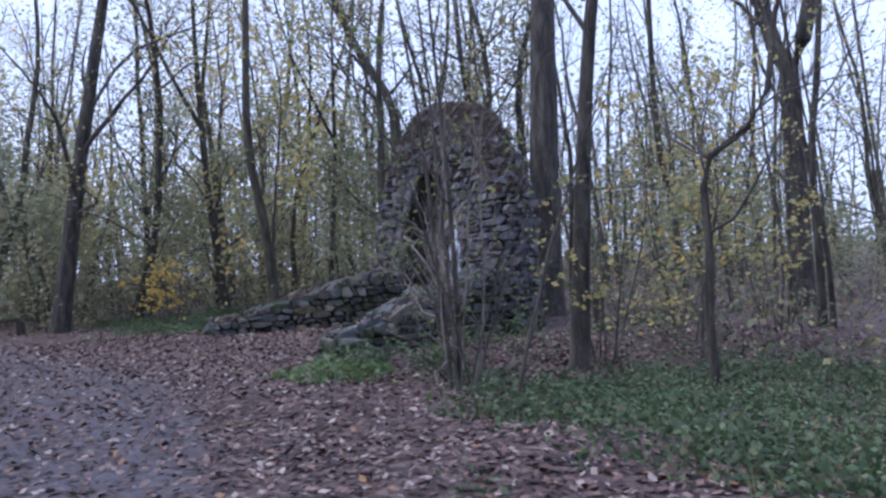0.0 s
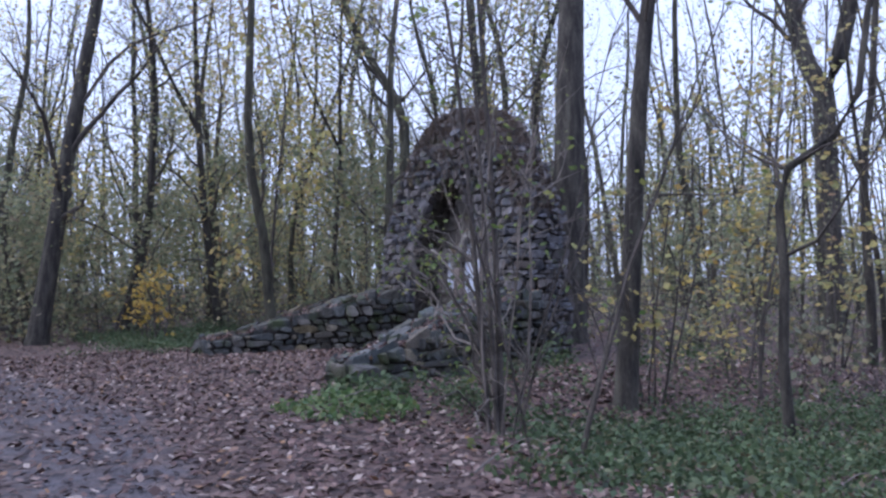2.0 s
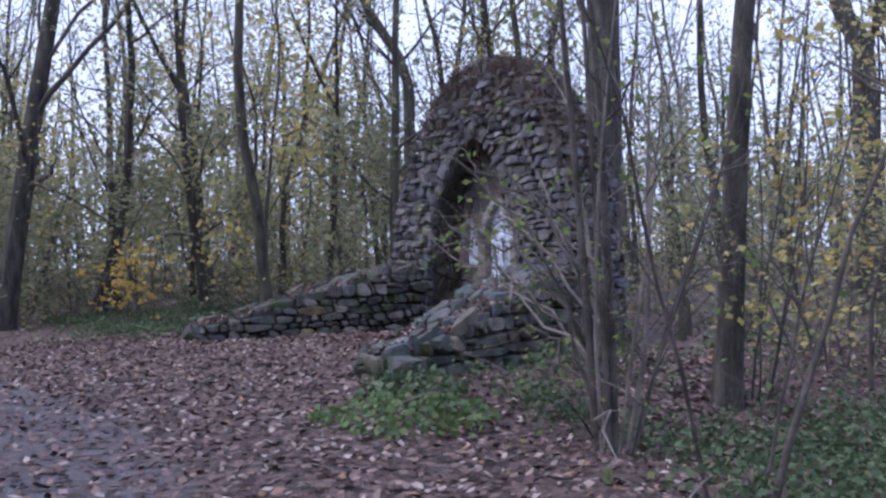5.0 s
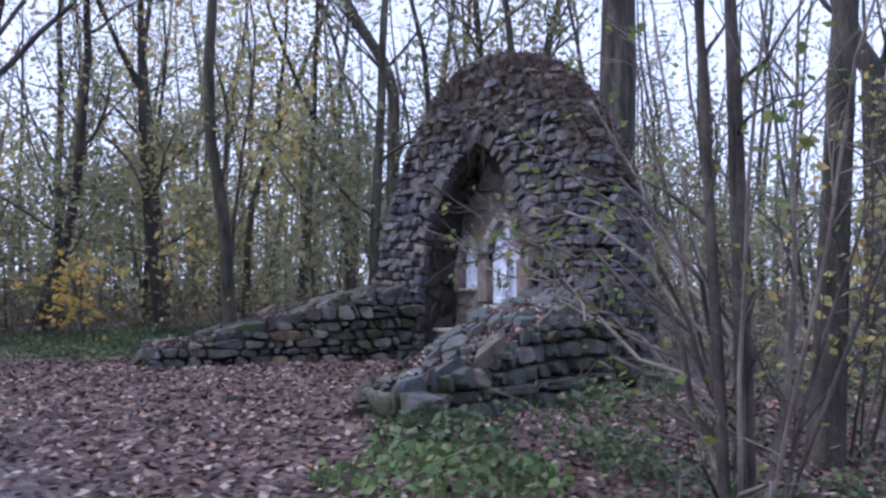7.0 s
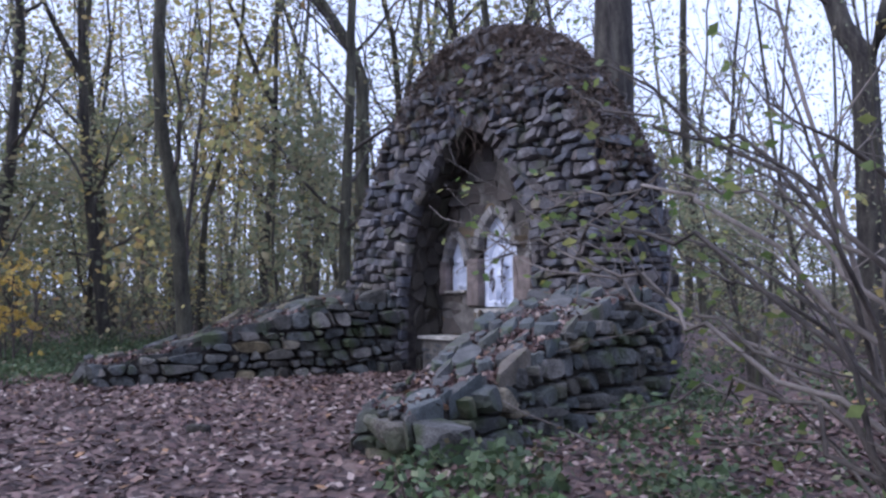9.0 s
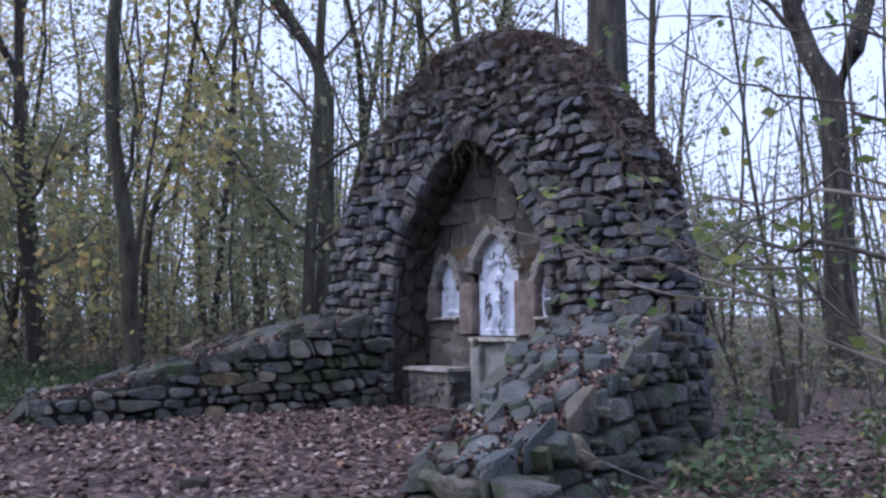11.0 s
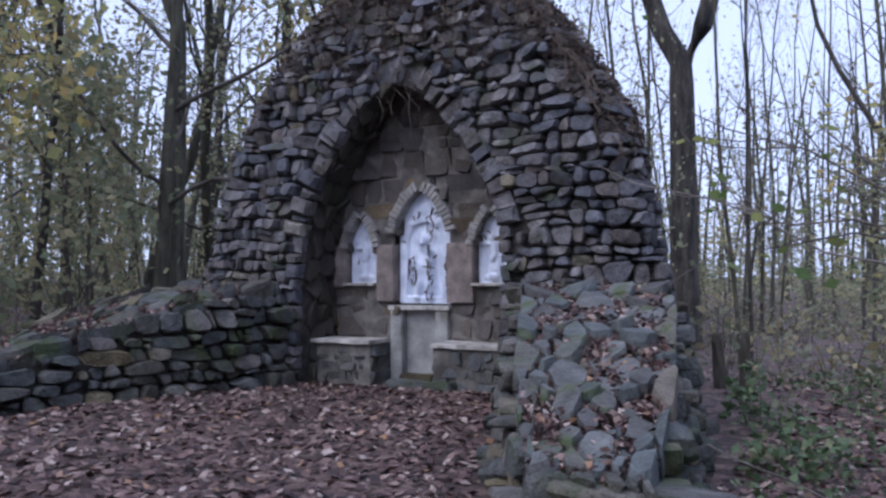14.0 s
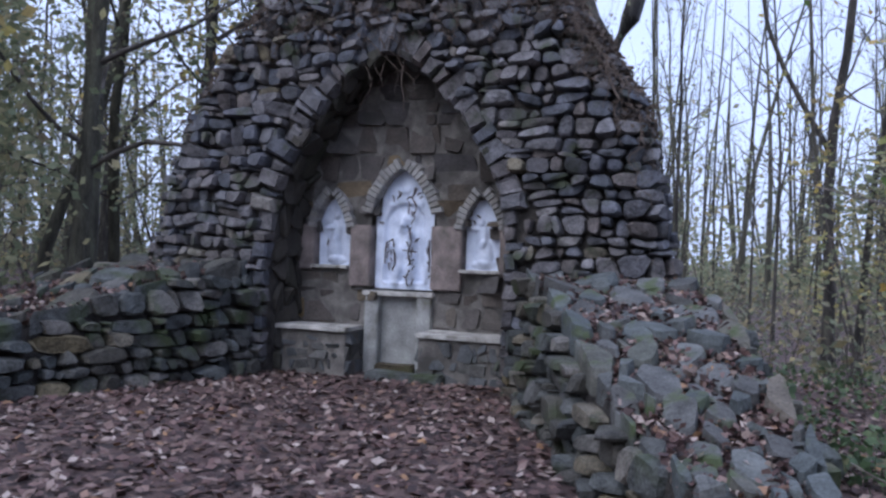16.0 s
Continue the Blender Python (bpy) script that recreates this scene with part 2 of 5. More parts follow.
def ground_material():
    """Leaf litter over dark soil, with a wet gravel track along the walk."""
    m = bpy.data.materials.new("forest_floor")
    m.use_nodes = True
    n, l = m.node_tree.nodes, m.node_tree.links
    bsdf = n["Principled BSDF"]
    geo = n.new("ShaderNodeNewGeometry")
    cells = n.new("ShaderNodeTexVoronoi")
    cells.inputs["Scale"].default_value = 11.0
    warp = n.new("ShaderNodeTexNoise")
    warp.inputs["Scale"].default_value, warp.inputs["Detail"].default_value = 9.0, 3
    wm = n.new("ShaderNodeVectorMath")
    wm.operation = "MULTIPLY_ADD"
    wm.inputs[1].default_value = (0.16, 0.16, 0.16)
    l.new(geo.outputs["Position"], warp.inputs["Vector"])
    l.new(warp.outputs["Color"], wm.inputs[0])
    l.new(geo.outputs["Position"], wm.inputs[2])
    l.new(wm.outputs[0], cells.inputs["Vector"])
    sep = n.new("ShaderNodeSeparateColor")
    l.new(cells.outputs["Color"], sep.inputs[0])
    leaves = ramp(n, [(0.0, (0.03, 0.02, 0.02)), (0.35, (0.07, 0.043, 0.04)), (0.7, (0.12, 0.075, 0.066)), (1.0, (0.20, 0.14, 0.12))])
    l.new(sep.outputs[0], leaves.inputs[0])
    gravel_noise = n.new("ShaderNodeTexNoise")
    gravel_noise.inputs["Scale"].default_value, gravel_noise.inputs["Detail"].default_value = 45.0, 6
    l.new(geo.outputs["Position"], gravel_noise.inputs["Vector"])
    gravel = ramp(n, [(0.3, (0.055, 0.050, 0.058)), (0.5, (0.105, 0.097, 0.113)), (0.7, (0.19, 0.175, 0.20))])
    l.new(gravel_noise.outputs[0], gravel.inputs[0])
    track = n.new("ShaderNodeAttribute")
    track.attribute_name = "track"
    patch = n.new("ShaderNodeTexNoise")
    patch.inputs["Scale"].default_value, patch.inputs["Detail"].default_value = 2.2, 6
    l.new(geo.outputs["Position"], patch.inputs["Vector"])
    add = n.new("ShaderNodeMath")
    add.operation = "ADD"
    l.new(track.outputs["Fac"], add.inputs[0])
    l.new(patch.outputs[0], add.inputs[1])
    mr = n.new("ShaderNodeMapRange")
    mr.inputs[1].default_value, mr.inputs[2].default_value = 0.86, 1.3
    l.new(add.outputs[0], mr.inputs[0])
    mix = n.new("ShaderNodeMix")
    mix.data_type = "RGBA"
    l.new(mr.outputs[0], mix.inputs[0])
    l.new(leaves.outputs[0], mix.inputs[6])
    l.new(gravel.outputs[0], mix.inputs[7])
    l.new(mix.outputs[2], bsdf.inputs["Base Color"])
    bsdf.inputs["Roughness"].default_value = 0.8
    b = n.new("ShaderNodeBump")
    b.inputs["Strength"].default_value, b.inputs["Distance"].default_value = 0.7, 0.03
    hs = n.new("ShaderNodeMath")
    hs.operation = "ADD"
    l.new(cells.outputs["Distance"], hs.inputs[0])
    l.new(gravel_noise.outputs[0], hs.inputs[1])
    l.new(hs.outputs[0], b.inputs["Height"])
    l.new(b.outputs[0], bsdf.inputs["Normal"])
    return m


mat_ground = ground_material()


# ---- mesh helpers ----
def mesh_object(name, verts, faces, mat, parent=None, label="", smooth=False):
    me = bpy.data.meshes.new(name)
    me.from_pydata([tuple(v) for v in verts], [], [tuple(f) for f in faces])
    me.materials.append(mat)
    if smooth:
        me.polygons.foreach_set("use_smooth", [True] * len(me.polygons))
    me.update()
    ob = new(name, me)
    if parent:
        ob.parent = parent
    if label:
        ob["label"] = label
    return ob


def part(name, bm, mat, parent=None, label="", smooth=False):
    me = bpy.data.meshes.new(name)
    bm.to_mesh(me)
    bm.free()
    me.materials.append(mat)
    if smooth:
        me.polygons.foreach_set("use_smooth", [True] * len(me.polygons))
    ob = new(name, me)
    if parent:
        ob.parent = parent
    if label:
        ob["label"] = label
    return ob


def empty(name, at=(0, 0, 0)):
    e = new(name)
    e.location = at
    e.empty_display_size = 0.2
    return e


def quads_fast(name, verts, quads, mat, parent=None):
    """A mesh out of numpy arrays: (n, 3) corners and (m, 4) faces."""
    me = bpy.data.meshes.new(name)
    verts, quads = np.asarray(verts, np.float32), np.asarray(quads, np.int32)
    me.vertices.add(len(verts))
    me.vertices.foreach_set("co", verts.ravel())
    me.loops.add(quads.size)
    me.loops.foreach_set("vertex_index", quads.ravel())
    me.polygons.add(len(quads))
    me.polygons.foreach_set("loop_start", np.arange(0, quads.size, 4, dtype=np.int32))
    me.materials.append(mat)
    me.update(calc_edges=True)
    ob = new(name, me)
    if parent:
        ob.parent = parent
    return ob


def block(x0, x1, y0, y1, z0, z1, bevel=0.008, rough=0.0, seed=0, cuts=0):
    """A block with bevelled, slightly uneven edges."""
    bm = bmesh.new()
    bmesh.ops.create_cube(bm, size=1)
    for v in bm.verts:
        v.co = Vector(((x0 + x1) / 2 + v.co.x * (x1 - x0), (y0 + y1) / 2 + v.co.y * (y1 - y0), (z0 + z1) / 2 + v.co.z * (z1 - z0)))
    if cuts:
        bmesh.ops.subdivide_edges(bm, edges=bm.edges[:], cuts=cuts, use_grid_fill=True)
    if bevel:
        sharp = [e for e in bm.edges if len(e.link_faces) == 2 and e.calc_face_angle(0) > 0.5]
        bmesh.ops.bevel(bm, geom=sharp, offset=bevel, segments=2, affect="EDGES")
    if rough:
        for v in bm.verts:
            v.co += noise.noise_vector(v.co * 3 + Vector((seed, 0, 0))) * rough
    return bm


def tube(points, radii, sides, verts, faces):
    """Adds a tapering tube along points to the lists."""
    first = len(verts)
    pts = [np.asarray(p, float) for p in points]
    for i, p in enumerate(pts):
        d = pts[min(i + 1, len(pts) - 1)] - pts[max(i - 1, 0)]
        d /= np.linalg.norm(d) + 1e-9
        side = np.cross(d, (0.0, 0.0, 1.0) if abs(d[2]) < 0.9 else (1.0, 0.0, 0.0))
        side /= np.linalg.norm(side)
        up = np.cross(side, d)
        for k in range(sides):
            a = 2 * math.pi * k / sides
            verts.append(tuple(p + radii[i] * (math.cos(a) * side + math.sin(a) * up)))
    for i in range(len(pts) - 1):
        for k in range(sides):
            a, b = first + i * sides + k, first + i * sides + (k + 1) % sides
            faces.append((a, b, b + sides, a + sides))


def leaf_cloud(centres, size, rng, jitter, flat=0.3):
    """Small folded leaves, one quad each, scattered round the centres."""
    c = np.asarray(centres, float)
    n = len(c)
    c = c + rng.normal(0, jitter, (n, 3))
    a = rng.uniform(0, 2 * math.pi, n)
    tip = np.stack([np.cos(a), np.sin(a), rng.normal(-0.35, flat, n)], 1)
    tip /= np.linalg.norm(tip, axis=1)[:, None]
    w = rng.normal(0, 1, (n, 3))
    w -= (w * tip).sum(1)[:, None] * tip
    w /= np.linalg.norm(w, axis=1)[:, None] + 1e-9
    s = size * rng.uniform(0.6, 1.35, n)[:, None]
    v = np.stack([c - tip * s * 0.5, c + w * s * 0.33, c + tip * s * 0.55, c - w * s * 0.33], 1).reshape(-1, 3)
    return v, np.arange(4 * n).reshape(n, 4)


def unit(v):
    return v / (np.linalg.norm(v) + 1e-9)


def smoothstep(x):
    x = min(1.0, max(0.0, x))
    return x * x * (3 - 2 * x)


def ground_z(x, y):
    """Height of the forest floor."""
    z = 0.035 * noise.noise((x * 0.5, y * 0.5, 0.0)) + 0.02 * noise.noise((x * 1.7, y * 1.7, 3.0))
    far = smoothstep((math.hypot(x - 2, y + 5) - 14) / 25)
    z += far * 0.5 * noise.noise((x * 0.06, y * 0.06, 7.0))
    z -= 0.42 * smoothstep((y + 6.6) / 4.2) * smoothstep((x - 4.8) / 3.0)
    z -= 0.30 * smoothstep((y + 3.0) / 4.0) * smoothstep((x - 6.0) / 3.0)
    z -= 0.55 * smoothstep((y - 0.8) / 8.0) * smoothstep((x + 4.0) / 5.0)
    return z


# ---- ground ----
def track_line(x):
    """Middle of the gravel track."""
    return float(np.interp(x, [-40, -12, -4, 1, 5, 9, 14, 20, 40], [-14.5, -11.2, -10.3, -9.7, -8.9, -9.2, -10.4, -11.3, -14.0]))


def graded(lo, hi, step, reach):
    core = list(np.arange(lo, hi + 1e-6, step))
    out, d = [], step
    a, b = lo, hi
    low, high = [], []
    while b - hi < reach:
        d *= 1.28
        a, b = a - d, b + d
        low.append(a)
        high.append(b)
    return low[::-1] + core + high


gx, gy = graded(-12, 20, 0.22, 700), graded(-13, 6, 0.22, 700)
ground_verts = [(x, y, ground_z(x, y)) for y in gy for x in gx]
nx = len(gx)
ground_quads = [(j * nx + i, j * nx + i + 1, (j + 1) * nx + i + 1, (j + 1) * nx + i) for j in range(len(gy) - 1) for i in range(nx - 1)]
ground = quads_fast("ground", ground_verts, ground_quads, mat_ground)
ground.data.polygons.foreach_set("use_smooth", [True] * len(ground.data.polygons))
attr = ground.data.attributes.new("track", "FLOAT", "POINT")
attr.data.foreach_set("value", [float(0.62 * smoothstep(1.9 - abs(y - track_line(x)) * 1.0)) for y in gy for x in gx])
tagged(ground, "brown forest floor strewn with fallen autumn leaves", "ground", kind="structure")

# ---- grotto ----
PROFILE_Z = [0.0, 1.2, 2.0, 2.5, 3.1, 3.85, 4.3, 4.6, 4.9, 5.08, 5.18]
PROFILE_W = [3.32, 3.23, 3.09, 2.97, 2.76, 2.27, 1.93, 1.66, 1.24, 0.86, 0.40]
ARCH_Z = [0.0, 1.3, 1.7, 2.1, 2.5, 2.92, 3.3, 3.55, 3.72]
ARCH_A = [1.44, 1.46, 1.43, 1.36, 1.20, 0.93, 0.62, 0.36, 0.0]
BACK_Y = 0.45


def outline_w(z):
    return float(np.interp(z, PROFILE_Z, PROFILE_W))


def arch_a(z):
    return float(np.interp(z, ARCH_Z, ARCH_A)) if z < 3.72 else 0.0


def arch_c(z):
    """Sideways place of the opening's middle."""
    return 0.08 * max(0.0, 1 - max(0.0, z - 1.8) / 1.6)


def front_y(z):
    return -0.74 + 0.085 * max(z - 0.6, 0) + 0.02 * max(z - 4.2, 0) ** 2


def rubble_seeds(u0, u1, v0, v1, aspect, sizes, rng):
    """Seeds with radii for mixed rubble: large stones first, small ones in the gaps between."""
    area = (u1 - u0) * (v1 - v0) * aspect
    pts, rad = np.zeros((0, 2)), np.zeros(0)
    for size, share in sizes:
        for k in range(int(share * area / size ** 2)):
            r = size * rng.uniform(0.8, 1.2)
            p = np.array([rng.uniform(u0, u1), rng.uniform(v0, v1) * aspect])
            if len(pts) and (((pts - p) ** 2).sum(1) < (0.76 * (rad + r)) ** 2).any():
                continue
            pts, rad = np.vstack([pts, p]), np.r_[rad, r]
    return [(p[0], p[1] / aspect) for p in pts], rad


def voronoi(seeds, aspect, clip_box, weights=None):
    """Cells of the seeds in a plane whose second axis is stretched by aspect."""
    s = np.array(seeds) * (1, aspect)
    x0, y0, x1, y1 = clip_box
    cells = []
    for i, p in enumerate(s):
        d2 = ((s - p) ** 2).sum(1)
        near = np.argsort(d2)[1:26]
        poly = [(x0, y0 * aspect), (x1, y0 * aspect), (x1, y1 * aspect), (x0, y1 * aspect)]
        for j in near:
            nrm = s[j] - p
            mid = p + nrm * (0.5 if weights is None else 0.5 + (weights[i] ** 2 - weights[j] ** 2) / (2 * d2[j]))
            out = []
            for a, b in zip(poly, poly[1:] + poly[:1]):
                da = (a[0] - mid[0]) * nrm[0] + (a[1] - mid[1]) * nrm[1]
                db = (b[0] - mid[0]) * nrm[0] + (b[1] - mid[1]) * nrm[1]
                if da <= 0:
                    out.append(a)
                if da * db < 0:
                    t = da / (da - db)
                    out.append((a[0] + t * (b[0] - a[0]), a[1] + t * (b[1] - a[1])))
            poly = out
            if len(poly) < 3:
                break
        cells.append([(q[0], q[1] / aspect) for q in poly] if len(poly) > 2 else None)
    return cells


def seeds_in(u0, u1, v0, v1, du, dv, rng, wild=0.36, gaps=0.0):
    out, row, v = [], 0, v0
    while v < v1 + dv:
        u = u0 - du * rng.uniform(0.1, 0.9)
        while u < u1 + du:
            if rng.random() >= gaps:
                out.append((u + rng.uniform(-wild, wild) * du, v + rng.uniform(-wild, wild) * dv))
            u += du * rng.choice([0.65, 0.85, 1.0, 1.2, 1.5])
        v += dv
        row += 1
    return out


def rubble(u0, u1, v0, v1, aspect, sizes, rng):
    seeds, rad = rubble_seeds(u0 - 0.3, u1 + 0.3, v0 - 0.2, v1 + 0.2, aspect, sizes, rng)
    return voronoi(seeds, aspect, (u0 - 0.4, v0 - 0.2, u1 + 0.4, v1 + 0.25), rad)


def coursed_rubble(u0, u1, v0, v1, high, wide, rng, wave=0.045, skew=0.3):
    """Cells of rough rubble in wavering courses: long and squat stones, some split, with slanting ends."""
    cells, v, seed = [], v0 - 0.05, rng.uniform(0, 50)
    bed = lambda u, k: wave * (noise.noise((u * 1.1, k * 3.7 + seed, 0.0)) + 0.6 * noise.noise((u * 3.1, k * 5.3 + seed, 4.0)))
    k = 0
    while v < v1 + 0.1:
        h = rng.uniform(*high) * rng.choice([0.7, 1.0, 1.0, 1.25])
        low = lambda u: v + bed(u, k)
        top = lambda u: v + h + bed(u, k + 1)
        u, lean = u0 - 0.2, 0.0
        while u < u1 + 0.2:
            w = rng.uniform(*wide) * rng.choice([0.45, 0.8, 1.0, 1.0, 1.35])
            nxt = rng.uniform(-skew, skew) * h
            quad = [(u - lean / 2, low(u)), (u + w - nxt / 2, low(u + w)), (u + w + nxt / 2, top(u + w)), (u + lean / 2, top(u))]
            cut = rng.random()
            if cut < 0.2 and h > 0.15:
                f, g = rng.uniform(0.35, 0.65, 2)
                m0 = (quad[0][0] + (quad[3][0] - quad[0][0]) * f, quad[0][1] + (quad[3][1] - quad[0][1]) * f)
                m1 = (quad[1][0] + (quad[2][0] - quad[1][0]) * g, quad[1][1] + (quad[2][1] - quad[1][1]) * g)
                made = [[quad[0], quad[1], m1, m0], [m0, m1, quad[2], quad[3]]]
            elif cut < 0.42:
                f = rng.uniform(0.3, 0.7)
                m = (quad[3][0] + (quad[2][0] - quad[3][0]) * f, quad[2][1] + rng.uniform(-0.01, 0.045))
                made = [[quad[0], quad[1], quad[2], m, quad[3]]]
            elif cut < 0.56:
                e = (quad[1][0] + rng.uniform(0.0, 0.05), (quad[1][1] + quad[2][1]) / 2)
                made = [[quad[0], quad[1], e, quad[2], quad[3]]]
            else:
                made = [quad]
            cells += [[(p + rng.normal(0, 0.014), q + rng.normal(0, 0.014)) for p, q in c] for c in made]
            u, lean = u + w, nxt
        v += h
        k += 1
    return cells


def stone_shape(cell, place, depth, rng, joint=0.012, sink=0.07, crown=0.8, corner=0.2, slope=0.24):
    """Corners and faces of one stone over a cell; place(u, v, out) gives the point that far out of the surface."""
    poly = np.array(cell)
    mid = poly.mean(0)
    size = np.linalg.norm(poly - mid, axis=1).mean()
    keep = []
    for a, b in zip(poly, np.roll(poly, -1, 0)):
        if np.linalg.norm(a - b) > 0.012:
            keep += [a + corner * (b - a), a + (1 - corner) * (b - a)]
    if len(keep) < 5:
        return None
    poly = np.array(keep)
    k = max(0.35, 1 - joint / max(size, 0.02))
    n = len(poly)
    tilt = rng.normal(0, slope, 2)
    verts = []
    for ring, (shrink, out) in enumerate(((k, -sink), (k * 0.985, depth * 0.55), (k * crown * rng.uniform(0.94, 1.12), depth))):
        for q in poly:
            d = (q - mid) * shrink * (1 + (rng.normal(0, 0.035) if ring else 0))
            lift = out + (float(d @ tilt) * (0.5 + 0.5 * (ring == 2)) if ring else 0)
            verts.append(place(mid[0] + d[0], mid[1] + d[1], lift))
    verts.append(place(mid[0], mid[1], depth * rng.uniform(0.98, 1.12)))
    faces = []
    for r in range(2):
        for i in range(n):
            a, b = r * n + i, r * n + (i + 1) % n
            faces.append((a, b, b + n, a + n))
    faces += [(2 * n + i, 2 * n + (i + 1) % n, 3 * n) for i in range(n)]
    return verts, faces


def lay_stones(name, parent, mat, cells, place, depth, rng, inside, joint=0.011, limit=300, joined_mat=None, crown=0.8, deep=(0.3, 1.5), corner=0.22):
    """Lays a stone on each cell: single objects up to the limit, the rest in one mesh."""
    rest_v, rest_f, count = [], [], 0
    for cell in cells:
        if not cell:
            continue
        c = np.mean(cell, axis=0)
        if not inside(c[0], c[1]):
            continue
        made = stone_shape(cell, place, depth * rng.uniform(*deep), rng, joint, crown=crown, corner=corner)
        if not made:
            continue
        v, f = made
        if count < limit:
            mesh_object(name, v, f, mat, parent)
        else:
            o = len(rest_v)
            rest_v += v
            rest_f += [tuple(i + o for i in q) for q in f]
        count += 1
    if rest_v:
        tagged(mesh_object("rubble", rest_v, rest_f, joined_mat or mat, parent), kind="stuff")


def loft(loops, close=True):
    """A bmesh through loops of equal length, capped at both ends."""
    bm = bmesh.new()
    rows = [[bm.verts.new(p) for p in loop] for loop in loops]
    n = len(loops[0])
    for r0, r1 in zip(rows, rows[1:]):
        for i in range(n):
            j = (i + 1) % n
            try:
                bm.faces.new((r0[i], r0[j], r1[j], r1[i]))
            except ValueError:
                pass
    if close:
        bm.faces.new(rows[0][::-1])
        bm.faces.new(rows[-1])
    bmesh.ops.remove_doubles(bm, verts=bm.verts, dist=0.0005)
    bmesh.ops.recalc_face_normals(bm, faces=bm.faces)
    return bm


grotto = tagged(empty("grotto"), "tall rounded fieldstone shrine grotto with pointed arch opening", "shrine")
levels = sorted(set(PROFILE_Z + ARCH_Z + [0.6, 4.1, 3.0, 3.45, 3.65]))
low_levels = [z for z in levels if z <= 3.72]
high_levels = [z for z in levels if z >= 3.72]


def pier_loop(z, s):
    w, a, y = outline_w(z) - 0.05, arch_a(z) + 0.03, front_y(z) + 0.05
    a = min(a + s * arch_c(z), w - 0.2) if z < 3.71 else 0.0
    pts = [(a, y), (w - 0.46, y), (w - 0.16, y + 0.12), (w - 0.02, y + 0.42), (w - 0.12, y + 0.70), (w - 0.34, BACK_Y), (a, BACK_Y)]
    return [(s * px, py, z - 0.1 if z == 0 else z) for px, py in pts]


def crown_loop(z):
    w, y = outline_w(z) - 0.05, front_y(z) + 0.05
    f = min(1.0, w / 1.2)
    pts = [(w - 0.46 * f, y), (w - 0.16 * f, y + 0.12), (w - 0.02, y + 0.42), (w - 0.12 * f, y + 0.66), (w - 0.36 * f, BACK_Y)]
    return [(px, py, z) for px, py in pts] + [(-px, py, z) for px, py in pts[::-1]]


part("pier_core", loft([pier_loop(z, 1) for z in low_levels]), mat_mortar, grotto, "dark recessed mortar core")
part("pier_core", loft([pier_loop(z, -1) for z in low_levels]), mat_mortar, grotto, "dark recessed mortar core")
part("crown_core", loft([crown_loop(z) for z in high_levels]), mat_mortar, grotto, "dark recessed mortar core")

rng = np.random.default_rng(11)


def facade_place(u, v, out):
    """u along the front (and round its corners), v the height."""
    w = outline_w(v)
    s = 1 if u >= 0 else -1
    a = abs(u)
    y = front_y(v)
    bow = min(0.42, 0.8 * w)
    turn = w - bow
    if a <= turn:
        p, nrm = (u, y, v), (0, -1)
    else:
        d = a - turn
        ang = min(d / (1.57 * bow), 1.0) * math.pi / 2
        past = max(0.0, d - 1.57 * bow)
        p = (s * (turn + bow * math.sin(ang) - 0.36 * past), y + bow * (1 - math.cos(ang)) + 0.93 * past, v)
        nrm = (s * math.sin(ang), -math.cos(ang))
    return (p[0] + nrm[0] * out, p[1] + nrm[1] * out, p[2] + out * 0.08)


def ring_gap(z):
    """Half width of the opening with its ring of arch stones."""
    if z < 3.72:
        return arch_a(z) + (0.14 if z < 1.9 else 0.24 + 0.10 * max(0, z - 3.0))
    return max(0.0, 0.40 * (1 - (z - 3.72) / 0.38)) if z < 4.08 else 0.0


def on_front(u, v):
    w = outline_w(v)
    return 0.05 < v < 5.14 and ring_gap(v) < abs(u - arch_c(v)) and abs(u) < w + 0.05


def on_side(u, v):
    w = outline_w(v)
    return 0.05 < v < 5.0 and w + 0.05 <= abs(u) < w + 0.95


front_cells = coursed_rubble(-4.4, 4.4, 0.0, 5.25, (0.11, 0.19), (0.13, 0.31), rng, wave=0.09, skew=0.5)
front_cells.sort(key=lambda c: abs(np.mean(c, axis=0)[0]))
lay_stones("stone", grotto, mat_stone, front_cells, facade_place, 0.085, rng, on_front, limit=300, joined_mat=mat_stone_joined, corner=0.21, crown=0.82, joint=0.016, deep=(0.25, 1.7))
lay_stones("side_stone", grotto, mat_stone, front_cells, facade_place, 0.07, rng, on_side, limit=0, joined_mat=mat_stone_joined, corner=0.2, crown=0.82, joint=0.015)


def arch_point(s):
    """Point and outward normal on the arch's edge; s from 0 (foot) through 1 (apex)."""
    zs = np.linspace(0.0, 3.72, 60)
    pts = np.array([(arch_a(z), z) for z in zs])
    seg = np.r_[0, np.cumsum(np.linalg.norm(np.diff(pts, axis=0), axis=1))]
    d = s * seg[-1]
    p = np.array([np.interp(d, seg, pts[:, 0]), np.interp(d, seg, pts[:, 1])])
    q = np.array([np.interp(d + 0.05, seg, pts[:, 0]), np.interp(d + 0.05, seg, pts[:, 1])]) - np.array([np.interp(d - 0.05, seg, pts[:, 0]), np.interp(d - 0.05, seg, pts[:, 1])])
    q /= np.linalg.norm(q)
    return p, np.array([q[1], -q[0]]), seg[-1]


